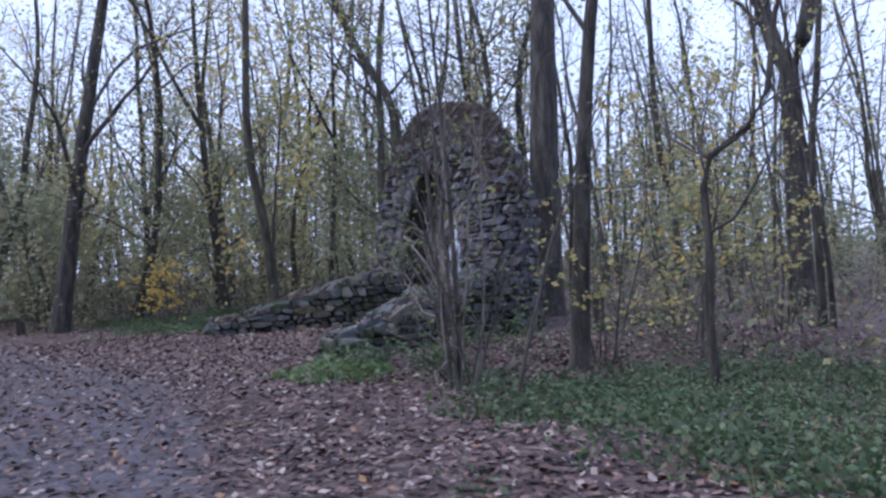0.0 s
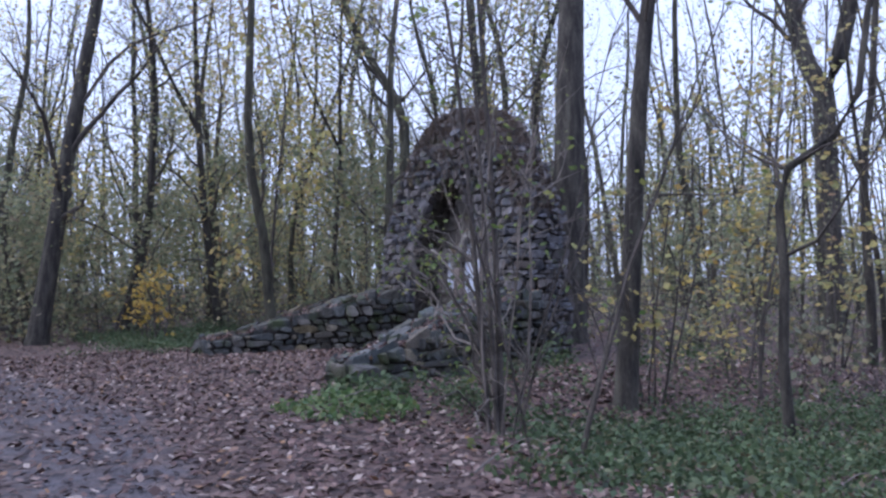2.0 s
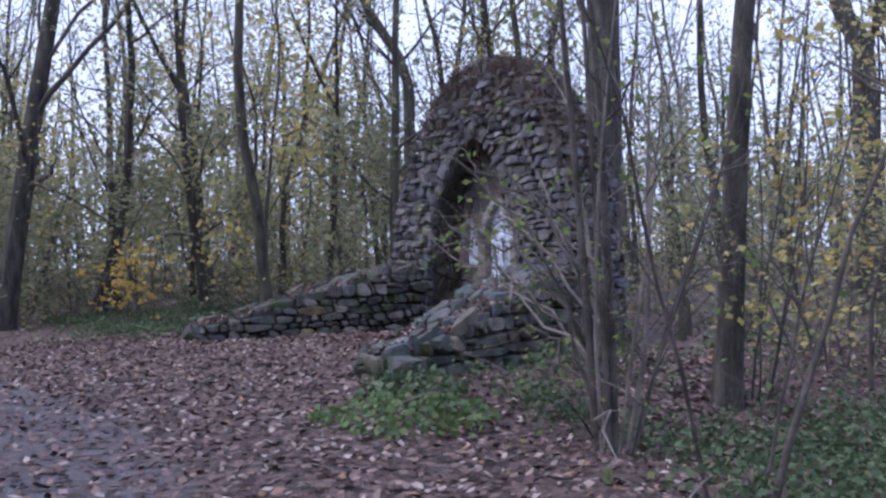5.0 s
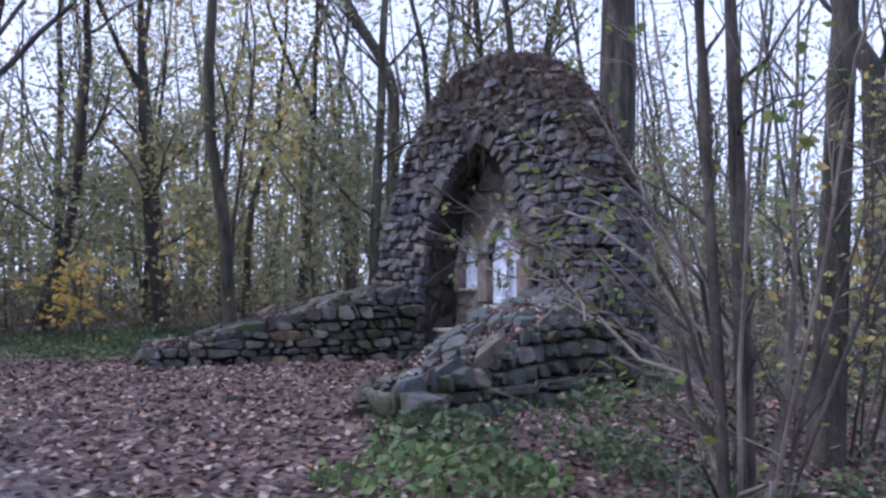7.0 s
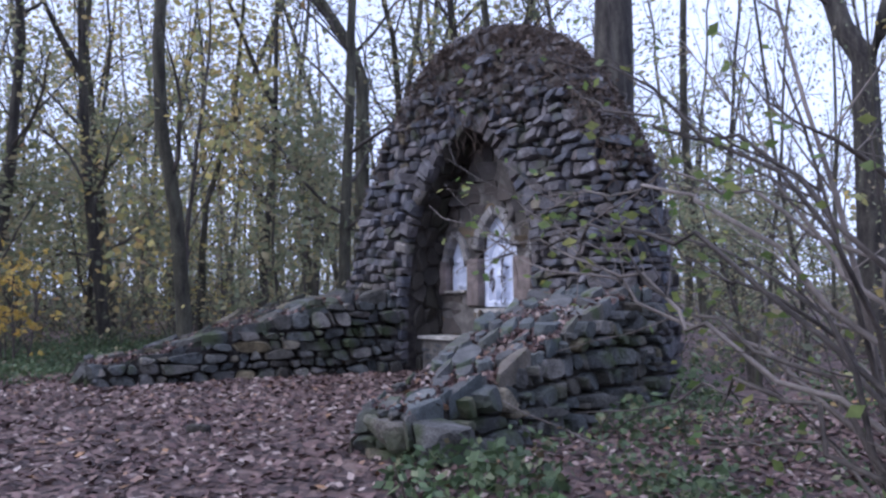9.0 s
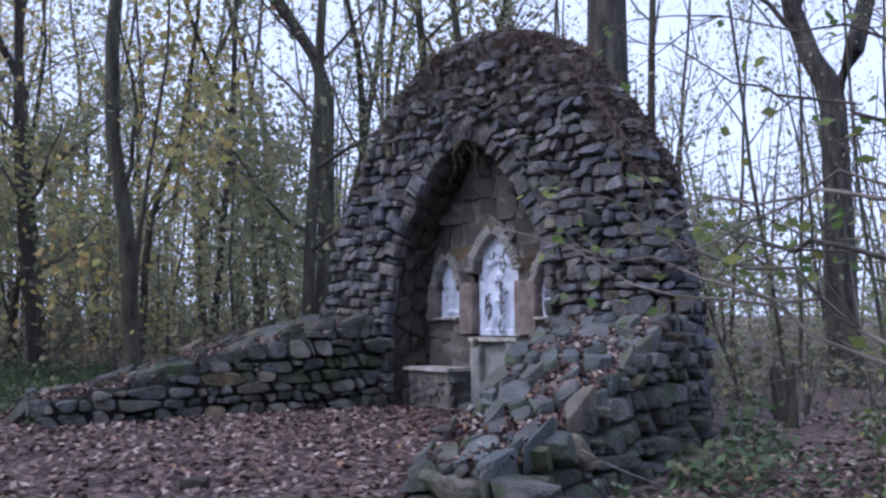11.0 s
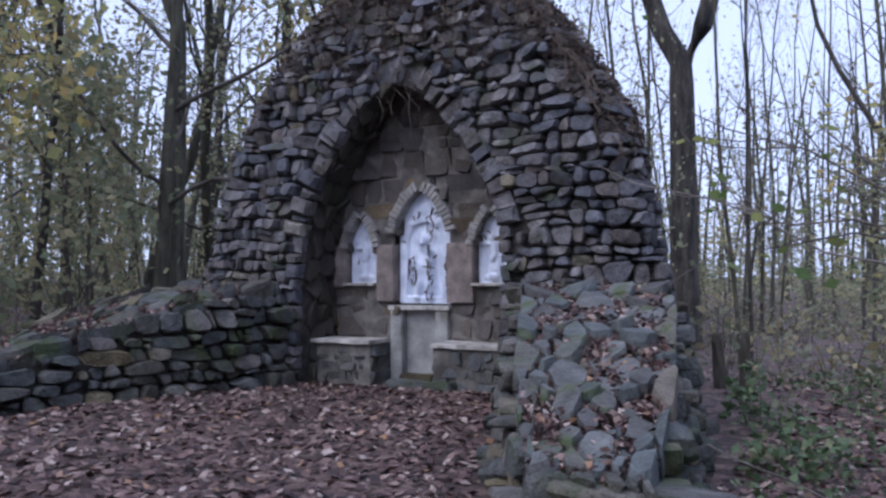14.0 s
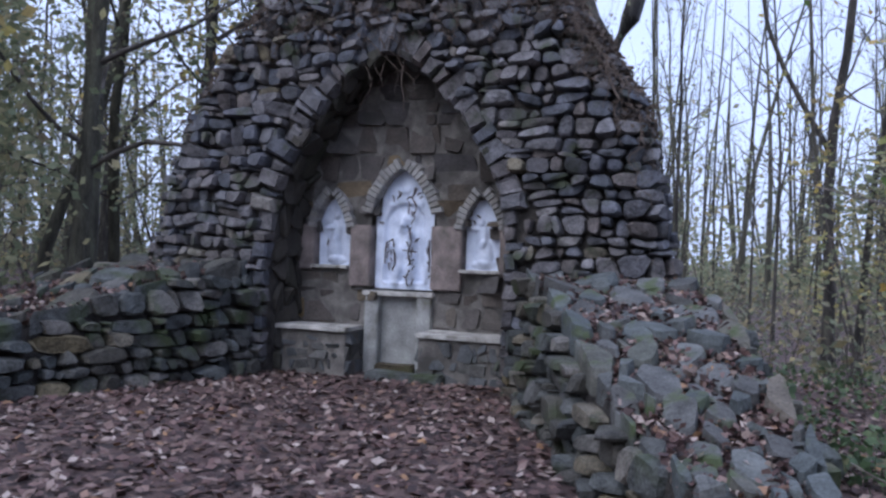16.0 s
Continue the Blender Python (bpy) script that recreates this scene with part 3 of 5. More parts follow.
# ring of arch stones round the opening
for side in (1, -1):
    s = 0.02
    total = arch_point(0)[2]
    while s < 0.985:
        thick = rng.uniform(0.08, 0.24)
        p, nr, _ = arch_point(min(s + thick / total / 2, 1))
        along = np.array([-nr[1], nr[0]])
        length = rng.uniform(0.10, 0.20) if p[1] < 1.9 else rng.uniform(0.17, 0.36)
        half = thick / 2 - 0.018
        y = front_y(p[1])
        verts, faces = [], []
        for ring, (k, out) in enumerate(((1.0, -0.10), (1.0, 0.03), (0.80, rng.uniform(0.0, 0.11)))):
            for a, b in ((-1, 0), (1, 0), (1, 1), (-1, 1)):
                c = p + nr * length * 0.5
                q = c + along * a * half * k * (1 + 0.12 * b) + nr * (b - 0.5) * length * (k if ring == 2 else 1) + rng.normal(0, 0.014, 2)
                verts.append((side * q[0] + arch_c(q[1]), y - out, q[1]))
        for r in range(2):
            faces += [(r * 4 + i, r * 4 + (i + 1) % 4, r * 4 + 4 + (i + 1) % 4, r * 4 + 4 + i) for i in range(4)]
        faces.append((8, 9, 10, 11))
        mesh_object("arch_stone", verts, faces, mat_stone, grotto)
        s += thick / total
verts = [(x, front_y(z) - o, z) for o, k in ((-0.1, 1), (0.05, 1), (0.08, 0.7)) for x, z in ((-0.06 * k, 3.70), (0.06 * k, 3.70), (0.13 * k, 4.02 - 0.03 * (1 - k)), (-0.12 * k, 4.05 - 0.03 * (1 - k)))]
mesh_object("keystone", verts, [(0, 1, 5, 4), (1, 2, 6, 5), (2, 3, 7, 6), (3, 0, 4, 7), (4, 5, 9, 8), (5, 6, 10, 9), (6, 7, 11, 10), (7, 4, 8, 11), (8, 9, 10, 11)], mat_stone, grotto)


# rough stones on the inside of the arch; their dark colour carries the shade
def reveal_place(sign):
    total = arch_point(0)[2]

    def place(u, v, out):
        p, nr, _ = arch_point(min(max(u / total, 0), 1))
        q = p - nr * out
        return (sign * q[0] + arch_c(q[1]), v, q[1])
    return place


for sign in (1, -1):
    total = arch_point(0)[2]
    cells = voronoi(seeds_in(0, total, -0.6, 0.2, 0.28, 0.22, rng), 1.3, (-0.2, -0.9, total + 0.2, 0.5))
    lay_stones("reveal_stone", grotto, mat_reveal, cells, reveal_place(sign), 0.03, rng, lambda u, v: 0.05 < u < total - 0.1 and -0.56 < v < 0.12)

# back wall of the opening
WALL_Y = 0.22
part("niche_wall", block(-1.62, 1.72, WALL_Y, WALL_Y + 0.3, -0.1, 3.9, 0.0), mat_pointing, grotto, "stained back wall with grey pointing")
PANEL_Y = 0.14
PANELS = [(-0.94, 0.215, 1.26, 1.74, 2.13), (0.01, 0.38, 1.00, 1.92, 2.43), (1.015, 0.215, 1.26, 1.74, 2.13)]


def panel_half(z, hw, spring, apex):
    if z <= spring:
        return hw
    rise = apex - spring
    r = (hw * hw + rise * rise) / (2 * hw)
    arc = hw - r + math.sqrt(max(0.0, r * r - (z - spring) ** 2))
    return max(0.0, 0.62 * arc + 0.38 * hw * (1 - (z - spring) / rise))


def in_panel(u, v, grow):
    return any(z0 - grow < v < apex + grow and abs(u - cx) < panel_half(min(v, apex - 0.02), hw, spring, apex) + grow for cx, hw, z0, spring, apex in PANELS)


def on_back(u, v):
    if abs(u - arch_c(v)) > min(1.55, arch_a(max(v, 0)) + 0.12) or not 0.02 < v < 3.7:
        return False
    if in_panel(u, v, 0.07) or (abs(u) < 0.42 and v < 1.0) or (v < 0.5 and abs(u) > 0.4):
        return False
    return not (1.02 < v < 1.76 and 0.36 < abs(u) < 0.82)


def courses(u0, u1, v0, v1, high, wide, rng, uneven=0.014):
    """Roughly squared blocks laid in courses."""
    out, v = [], v0
    while v < v1 - 0.03:
        h = rng.uniform(*high)
        if v + h > v1 - 0.06:
            h = v1 - v
        u = u0 - rng.uniform(0, wide[0])
        while u < u1:
            w = rng.uniform(*wide)
            j = lambda: rng.uniform(-uneven, uneven)
            a, b = max(u, u0), min(u + w, u1)
            if b - a > 0.04:
                if h > 0.2 and rng.random() < 0.3:
                    m = v + h * rng.uniform(0.4, 0.6)
                    out.append([(a + j(), v + j()), (b + j(), v + j()), (b + j(), m), (a + j(), m + j())])
                    out.append([(a + j(), m + j()), (b + j(), m), (b + j(), v + h + j()), (a + j(), v + h + j())])
                else:
                    out.append([(a + j(), v + j()), (b + j(), v + j()), (b + j(), v + h + j()), (a + j(), v + h + j())])
            u += w
        v += h
    return out


FACE_Y = 0.068
pv, pf, index = [], [], {}
for gi in range(80):
    for gj in range(96):
        u, z = -1.56 + gi * 0.04, -0.04 + gj * 0.04
        if in_panel(u + 0.02, z + 0.02, 0.035) or (abs(u + 0.02) < 0.34 and z < 0.9) or abs(u - arch_c(z)) > arch_a(max(z, 0)) + 0.16:
            continue
        quad = []
        for du, dz in ((0, 0), (1, 0), (1, 1), (0, 1)):
            key = (gi + du, gj + dz)
            if key not in index:
                index[key] = len(pv)
                x, zz = -1.56 + key[0] * 0.04, -0.04 + key[1] * 0.04
                pv.append((x, FACE_Y + 0.008 * noise.noise((x * 7, zz * 7, 1.0)), zz))
            quad.append(index[key])
        pf.append(quad)
mesh_object("pointing", pv, pf, mat_pointing, grotto, "grey mortar pointing between niche stones", smooth=True)
back_cells = coursed_rubble(-1.4, 1.55, 0.0, 3.7, (0.17, 0.30), (0.24, 0.52), rng, wave=0.05, skew=0.25)
lay_stones("niche_stone", grotto, mat_back, back_cells, lambda u, v, out: (u, FACE_Y - out, v), 0.009, rng, on_back, joint=0.024, crown=0.93, deep=(0.6, 1.5), corner=0.1)

# stucco piers between the panels
for x0, x1, z0, z1 in ((-0.66, -0.385, 1.02, 1.76), (0.405, 0.785, 1.01, 1.76), (-1.44, -1.17, 1.20, 1.76), (1.245, 1.46, 1.2, 1.76)):
    part("stucco_pier", block(x0, x1, 0.005, WALL_Y + 0.02, z0, z1, 0.012, 0.006, x0, 3), mat_stucco, grotto, "worn pinkish stucco pier")

# small pointed arches of thin stones over each panel
for cx, hw, z0, spring, apex in PANELS:
    for side in (1, -1):
        path = [(panel_half(z, hw, spring, apex), z) for z in np.linspace(spring - 0.02, apex, 26)]
        path = np.array(path)
        seg = np.r_[0, np.cumsum(np.linalg.norm(np.diff(path, axis=0), axis=1))]
        count = max(6, int(seg[-1] / 0.058))
        reach = 0.15 if hw > 0.3 else 0.12
        for k in range(count):
            d = (k + 0.5) / count * seg[-1]
            c = np.array([np.interp(d, seg, path[:, 0]), np.interp(d, seg, path[:, 1])])
            e = np.array([np.interp(d + 0.03, seg, path[:, 0]), np.interp(d + 0.03, seg, path[:, 1])]) - np.array([np.interp(d - 0.03, seg, path[:, 0]), np.interp(d - 0.03, seg, path[:, 1])])
            e /= np.linalg.norm(e)
            nr = np.array([e[1], -e[0]])
            half = seg[-1] / count / 2 - 0.0025
            ln = reach * rng.uniform(0.85, 1.1)
            verts = []
            for ring, (kk, y) in enumerate(((1.0, WALL_Y + 0.01), (1.0, 0.012), (0.84, -0.01 + rng.uniform(-0.010, 0.006)))):
                for a, b in ((-1, 0), (1, 0), (1, 1), (-1, 1)):
                    q = c + e * a * half * kk * (1 + 0.2 * b) + nr * (0.5 + (b - 0.5) * (kk if ring == 2 else 1)) * ln
                    verts.append((cx + side * q[0], y, q[1]))
            faces = [(r * 4 + i, r * 4 + (i + 1) % 4, r * 4 + 4 + (i + 1) % 4, r * 4 + 4 + i) for r in range(2) for i in range(4)] + [(8, 9, 10, 11)]
            mesh_object("voussoir", verts, faces, mat_voussoir, grotto)


# white relief panels, each one plain modelled sheet
def relief(cx, hw, z0, spring, apex, bumps, recess):
    nu, nv = (44, 90) if hw > 0.3 else (30, 56)
    verts, faces = [], []
    for j in range(nv + 1):
        z = z0 + (apex - z0) * j / nv
        h = max(panel_half(min(z, apex - 0.001), hw, spring, apex), 0.004)
        for i in range(nu + 1):
            x = -h + 2 * h * i / nu
            depth = 0.0
            if recess:
                rx, rz0, rz1 = recess
                top = rz1 - rx
                r = max(abs(x) - rx, 0) if z < top else max(math.hypot(x, z - top) - rx, 0)
                depth -= 0.05 * smoothstep(1 - r / 0.02) * (1 if z > rz0 else 0)
            for bx, bz, sx, sz, hh in bumps:
                d = ((x - bx) / sx) ** 2 + ((z - bz) / sz) ** 2
                if d < 1:
                    depth += hh * math.sqrt(1 - d)
            depth += 0.009 * noise.noise((x * 26 + cx * 7, z * 9, 2.0)) + 0.004 * noise.noise((x * 60, z * 50, 4.0))
            verts.append((cx + x, PANEL_Y - max(-0.05, min(depth, 0.10)), z))
    for j in range(nv):
        for i in range(nu):
            a = j * (nu + 1) + i
            faces.append((a, a + 1, a + nu + 2, a + nu + 1))
    ob = mesh_object("relief_panel", verts, faces, mat_relief, grotto, "white glazed relief panel with flaking dark cracks", smooth=True)
    return ob


SEATED = [(-0.02, 1.80, 0.055, 0.07, 0.07), (-0.02, 1.78, 0.085, 0.12, 0.04), (-0.01, 1.55, 0.14, 0.24, 0.05), (-0.09, 1.30, 0.08, 0.26, 0.05), (0.08, 1.30, 0.08, 0.26, 0.05), (0.0, 1.16, 0.2, 0.2, 0.04), (0.08, 1.58, 0.06, 0.12, 0.05), (-0.12, 1.5, 0.05, 0.14, 0.04),
          (0.08, 1.66, 0.036, 0.045, 0.06), (-0.09, 1.25, 0.06, 0.22, 0.04), (0.10, 1.22, 0.05, 0.2, 0.04), (-0.26, 1.2, 0.05, 0.16, 0.03), (0.27, 1.2, 0.05, 0.16, 0.03),
          (-0.2, 2.02, 0.05, 0.05, 0.025), (0.2, 2.02, 0.05, 0.05, 0.025), (0.0, 2.2, 0.07, 0.07, 0.02)]
KNEEL_A = [(0.02, 1.86, 0.035, 0.05, 0.05), (0.03, 1.68, 0.07, 0.15, 0.045), (0.0, 1.45, 0.10, 0.17, 0.05), (-0.07, 1.72, 0.09, 0.03, 0.04), (0.04, 1.33, 0.13, 0.05, 0.03)]
KNEEL_B = [(-0.03, 1.82, 0.035, 0.05, 0.05), (-0.01, 1.66, 0.07, 0.15, 0.045), (0.02, 1.45, 0.10, 0.17, 0.05), (-0.10, 1.74, 0.07, 0.03, 0.04), (0.0, 1.33, 0.14, 0.05, 0.03)]
relief_left = relief(*PANELS[0], KNEEL_A, None)
relief_mid = relief(*PANELS[1], SEATED, (0.25, 1.08, 2.02))
relief_right = relief(*PANELS[2], KNEEL_B, None)

# dark flaked cracks on the white panels
crack_rng = np.random.default_rng(5)
for cx, lo, hi, n, spread in ((0.10, 1.05, 2.2, 20, 0.08), (-0.20, 1.15, 1.6, 8, 0.05), (0.31, 1.15, 1.75, 4, 0.012), (0.02, 1.6, 1.8, 5, 0.1), (-0.13, 2.0, 2.25, 4, 0.08),
                           (-0.99, 1.32, 1.7, 5, 0.07), (0.95, 1.6, 1.9, 5, 0.06)):
    for k in range(n):
        x, z = cx + crack_rng.normal(0, spread * 0.6), crack_rng.uniform(lo, hi)
        pts = []
        ang = crack_rng.choice([0, 1.57, 1.57, 0.6])
        for q in range(4):
            pts.append((x, 0.06 + 0.012 * math.sin(x * 40), z))
            x, z = x + 0.026 * math.cos(ang), z + 0.032 * math.sin(ang)
            ang += crack_rng.normal(0, 0.7)
        cv, cf = [], []
        tube(pts, [0.004, 0.011, 0.010, 0.003], 5, cv, cf)
        ob = mesh_object("flaked_crack", [(a, PANEL_Y - 0.057 + (b - 0.06) * 0.6 + (0.0 if abs(a - 0.02) < 0.17 and c < 1.7 else 0.05), c) for a, b, c in cv], cf, mat_relief_dark, relief_left if cx < -0.5 else relief_right if cx > 0.5 else relief_mid)

# long dark lines where the glaze has flaked along the joints
for line in ([(0.13, 2.22), (0.10, 2.10), (0.15, 1.98), (0.11, 1.90)], [(0.10, 1.72), (0.13, 1.58), (0.09, 1.44), (0.12, 1.30)], [(0.11, 1.24), (0.07, 1.15), (0.10, 1.04)],
             [(-0.24, 1.30), (-0.23, 1.56), (-0.12, 1.60), (-0.10, 1.50)], [(-0.10, 1.48), (-0.08, 1.30), (-0.11, 1.22)], [(0.33, 1.22), (0.335, 1.60)], [(0.02, 1.47), (0.20, 1.45)], [(-0.34, 1.80), (-0.27, 1.79)]):
    pts = []
    for (xa, za), (xb, zb) in zip(line, line[1:]):
        for f in (0, 0.33, 0.66):
            pts.append((xa + (xb - xa) * f + crack_rng.normal(0, 0.006), PANEL_Y - 0.070 if abs(xa) < 0.2 and za < 1.75 else PANEL_Y - 0.007, za + (zb - za) * f))
    pts.append((line[-1][0], pts[-1][1], line[-1][1]))
    cv, cf = [], []
    tube(pts, [crack_rng.uniform(0.006, 0.014) for _ in pts], 5, cv, cf)
    mesh_object("flaked_crack", cv, cf, mat_relief_dark, relief_mid)

# altar ledge, sills, side seats
part("altar_ledge", block(-0.46, 0.46, -0.02, WALL_Y + 0.02, 0.915, 0.975, 0.01, 0.006, 2, 4), mat_slab, grotto, "pale stone altar ledge")
for cx, hw in ((-0.94, 0.24), (1.015, 0.24)):
    part("sill", block(cx - hw - 0.01, cx + hw + 0.01, -0.025, WALL_Y + 0.02, 1.225, 1.262, 0.008, 0.004, cx, 3), mat_slab, grotto, "pale narrow stone sill")
part("altar_recess", block(-0.27, 0.27, 0.12, WALL_Y + 0.05, 0.0, 0.915, 0.0), mat_render, grotto, "grey cement panel below the ledge")
part("altar_pilaster", block(-0.43, -0.25, -0.005, WALL_Y + 0.03, -0.05, 0.915, 0.012, 0.006, 3, 4), mat_render, grotto, "smooth grey cement pilaster")
part("altar_pilaster", block(0.25, 0.43, -0.005, WALL_Y + 0.03, -0.05, 0.915, 0.012, 0.006, 4, 4), mat_render, grotto, "smooth grey cement pilaster")
part("altar_step", block(-0.25, 0.25, -0.10, 0.09, -0.05, 0.12, 0.025, 0.02, 6, 4), mat_moss, grotto, "mossy stone step")
part("threshold_stone", block(-0.12, 0.80, -0.58, -0.40, -0.04, 0.10, 0.02, 0.02, 7, 4), mat_wall_stone, grotto, "low mossy threshold stone")
for x0, x1 in ((-1.52, -0.47), (0.45, 1.53)):
    seat = part("seat_base", block(x0, x1, -0.38, WALL_Y + 0.02, -0.1, 0.49, 0.01), mat_pointing, grotto, "low stone seat base with grey pointing")
    part("seat_slab", block(x0 - 0.02, x1 + 0.02, -0.43, WALL_Y + 0.02, 0.49, 0.545, 0.012, 0.008, x0, 5), mat_slab, grotto, "pale stone seat slab")
    cells = coursed_rubble(x0 + 0.15, x1 - 0.15, 0.05, 0.36, (0.12, 0.2), (0.14, 0.34), rng, wave=0.04, skew=0.3)
    lay_stones("seat_stone", seat, mat_seat, cells, lambda u, v, out: (u, -0.38 - out, v), 0.014, rng, lambda u, v: x0 + 0.07 < u < x1 - 0.07 and 0 < v < 0.44, joint=0.026, crown=0.92, deep=(0.8, 1.2), corner=0.1)
    end = x1 if x0 < 0 else x0
    sg = 1 if x0 < 0 else -1
    cells = courses(-0.38, 0.1, 0.0, 0.485, (0.14, 0.24), (0.16, 0.34), rng)
    lay_stones("seat_stone", seat, mat_seat, cells, lambda u, v, out: (end + sg * out, u, v), 0.016, rng, lambda u, v: -0.4 < u < 0.1 and 0 < v < 0.49, joint=0.02, crown=0.92, deep=(0.8, 1.2), corner=0.1)

# soil and dead growth on the crown
sv, sf = [], []
for i in range(25):
    x = -1.7 + 3.4 * i / 24
    zt = float(np.interp(abs(x), PROFILE_W[::-1], PROFILE_Z[::-1])) - 0.06
    for j in range(7):
        b = j / 6
        y = front_y(zt) + 0.04 + (BACK_Y - 0.1 - front_y(zt)) * b
        sv.append((x, y, zt + 0.10 * math.sin(b * math.pi) + 0.09 * noise.noise((x * 3, y * 4, 0.0)) - 0.08 * (j in (0, 6))))
sf = [(i * 7 + j, i * 7 + j + 1, (i + 1) * 7 + j + 1, (i + 1) * 7 + j) for i in range(24) for j in range(6)]
mesh_object("soil_cap", sv, sf, mat_moss, grotto, "brown soil and moss on the crown", smooth=True)


fv, ff = [], []
fuzz_rng = np.random.default_rng(8)
for k in range(420):
    x = fuzz_rng.normal(0.2, 1.1)
    if abs(x) > 2.4:
        continue
    zt = float(np.interp(abs(x), PROFILE_W[::-1], PROFILE_Z[::-1])) - 0.04
    y = front_y(zt) + fuzz_rng.uniform(-0.05, 0.9)
    a = fuzz_rng.uniform(0, 6.28)
    ln = fuzz_rng.uniform(0.06, 0.24)
    tube([(x, y, zt), (x + ln * 0.5 * math.cos(a), y - ln * 0.3, zt + ln * 0.45), (x + ln * math.cos(a), y - ln * 0.8, zt + ln * 0.15)], [0.004, 0.003, 0.0015], 3, fv, ff)
tagged(mesh_object("dead_growth", fv, ff, mat_vine, grotto), kind="stuff")

# ---- wing walls ----
def wing_height(y):
    return float(np.interp(y, [-5.2, -4.9, -4.3, -3.6, -2.4, -1.7, -0.6], [0.26, 0.32, 0.40, 0.57, 0.93, 1.09, 1.24]))


def wing_wall(sign, foot_in, foot_out, label):
    """A low dry-stone wall that falls away from the grotto; foot lines in plan, inner and outer, as (near, far) points."""
    wall = tagged(empty("wing_wall", (sign * 2.6, -2.5, 0)), label, "stone wall")
    wall_rng = np.random.default_rng(21 + sign)
    steps = np.linspace(0, 1, len(foot_in))
    inner = lambda t: np.array([np.interp(t, steps, [p[0] for p in foot_in]), np.interp(t, steps, [p[1] for p in foot_in])])
    outer = lambda t: np.array([np.interp(t, steps, [p[0] for p in foot_out]), np.interp(t, steps, [p[1] for p in foot_out])])
    length = np.linalg.norm(inner(1) - inner(0))

    def point(t, c, f):
        """t along the wall, c across (0 inner, 1 outer), f share of the height."""
        a, b = inner(t), outer(t)
        batter = 0.09 * f
        c = batter + c * (1 - 2 * batter)
        q = a + (b - a) * c
        return np.array([q[0], q[1], wing_height(q[1]) * f])

    core = []
    for t in np.linspace(0, 1.0, 14):
        core.append([tuple(point(t, 0.05, 0) - (0, 0, 0.1)), tuple(point(t, 0.04, 0.5)), tuple(point(t, 0.04, 0.93)), tuple(point(t, 0.5, 0.95)), tuple(point(t, 0.96, 0.93)), tuple(point(t, 0.96, 0.5)), tuple(point(t, 0.95, 0) - (0, 0, 0.1))])
    ob = part("wall_core", loft(core), mat_earth, wall, "dark earth core")
    ob.location = -wall.location

    def face(c, outward):
        def place(u, v, out):
            t = u / length
            h = wing_height(inner(t)[1] if c == 0 else outer(t)[1])
            p = point(min(max(t, -0.05), 1.02), c, min(v / h, 1.05))
            q = p + outward * out - np.array(wall.location)
            return tuple(q)
        return place

    e = (inner(1) - inner(0)) / length
    n_in = np.array([e[1], -e[0], 0.0])
    across = outer(0.5) - inner(0.5)
    if n_in[0] * across[0] + n_in[1] * across[1] > 0:
        n_in = -n_in
    for c, nrm, mat in ((0, n_in, mat_wall_stone), (1, -n_in, mat_wall_stone)):
        cells = coursed_rubble(0.0, length, 0.0, 1.3, (0.11, 0.21), (0.14, 0.38), wall_rng, wave=0.07, skew=0.6)
        edge = inner if c == 0 else outer
        lay_stones("wall_stone", wall, mat, cells, face(c, nrm), 0.085, wall_rng, lambda u, v: 0 < u < length and 0.0 < v < wing_height(edge(u / length)[1]) - 0.04, joint=0.028, crown=0.82, corner=0.2, deep=(0.0, 1.7))

    def top(u, v, out):
        t, c = min(max(u / length, -0.04), 1.03), v
        p = point(t, c, 1.0) + (0, 0, out)
        return tuple(p - np.array(wall.location))
    width = np.linalg.norm(across)
    cells = [[(u, v / width) for u, v in cell] if cell else None for cell in rubble(0.0, length, 0.0, width, 1.15, ((0.27, 0.45), (0.19, 0.8), (0.12, 0.9)), wall_rng)]
    cells = [[(min(max(u, -0.06), length + 0.06), min(max(v, -0.02), 1.02)) for u, v in cell] if cell else None for cell in cells]

    for cell in cells:
        if not cell:
            continue
        m = np.mean(cell, axis=0)
        if not (0 < m[0] < length and 0 < m[1] < 1):
            continue
        metric = [(q[0], q[1] * width) for q in cell]
        made = stone_shape(metric, lambda u, v, out: top(u, v / width, out - 0.03), wall_rng.uniform(0.02, 0.13), wall_rng, 0.034, sink=0.08, crown=0.84, corner=0.15, slope=0.16)
        if made:
            mesh_object("cap_stone", made[0], made[1], mat_cap if sign > 0 else mat_wall_stone, wall)

    def tip(u, v, out):
        p = point(1.0, u / width, v / 0.36) + np.array([e[0], e[1], 0]) * out
        return tuple(p - np.array(wall.location))
    cells = voronoi(seeds_in(0, width, 0, 0.36, 0.55, 0.26, wall_rng, 0.3), 1.4, (-0.03, -0.1, width + 0.03, 0.4))
    lay_stones("end_stone", wall, mat_wall_stone, cells, tip, 0.09, wall_rng, lambda u, v: 0 < u < width and 0 < v < 0.38)
    # leaves caught on top
    pts = []
    for k in range(5000 if sign > 0 else 7000):
        t, c = wall_rng.uniform(0, 1), wall_rng.uniform(0.03, 0.97)
        pts.append(point(t, c, 1.0) + (0, 0, wall_rng.uniform(-0.02, 0.032)) - np.array(wall.location))
    v, q = leaf_cloud(pts, 0.068, wall_rng, 0.01, 0.25)
    tagged(quads_fast("caught_leaves", v, q, mat_litter, wall), kind="stuff")
    return wall


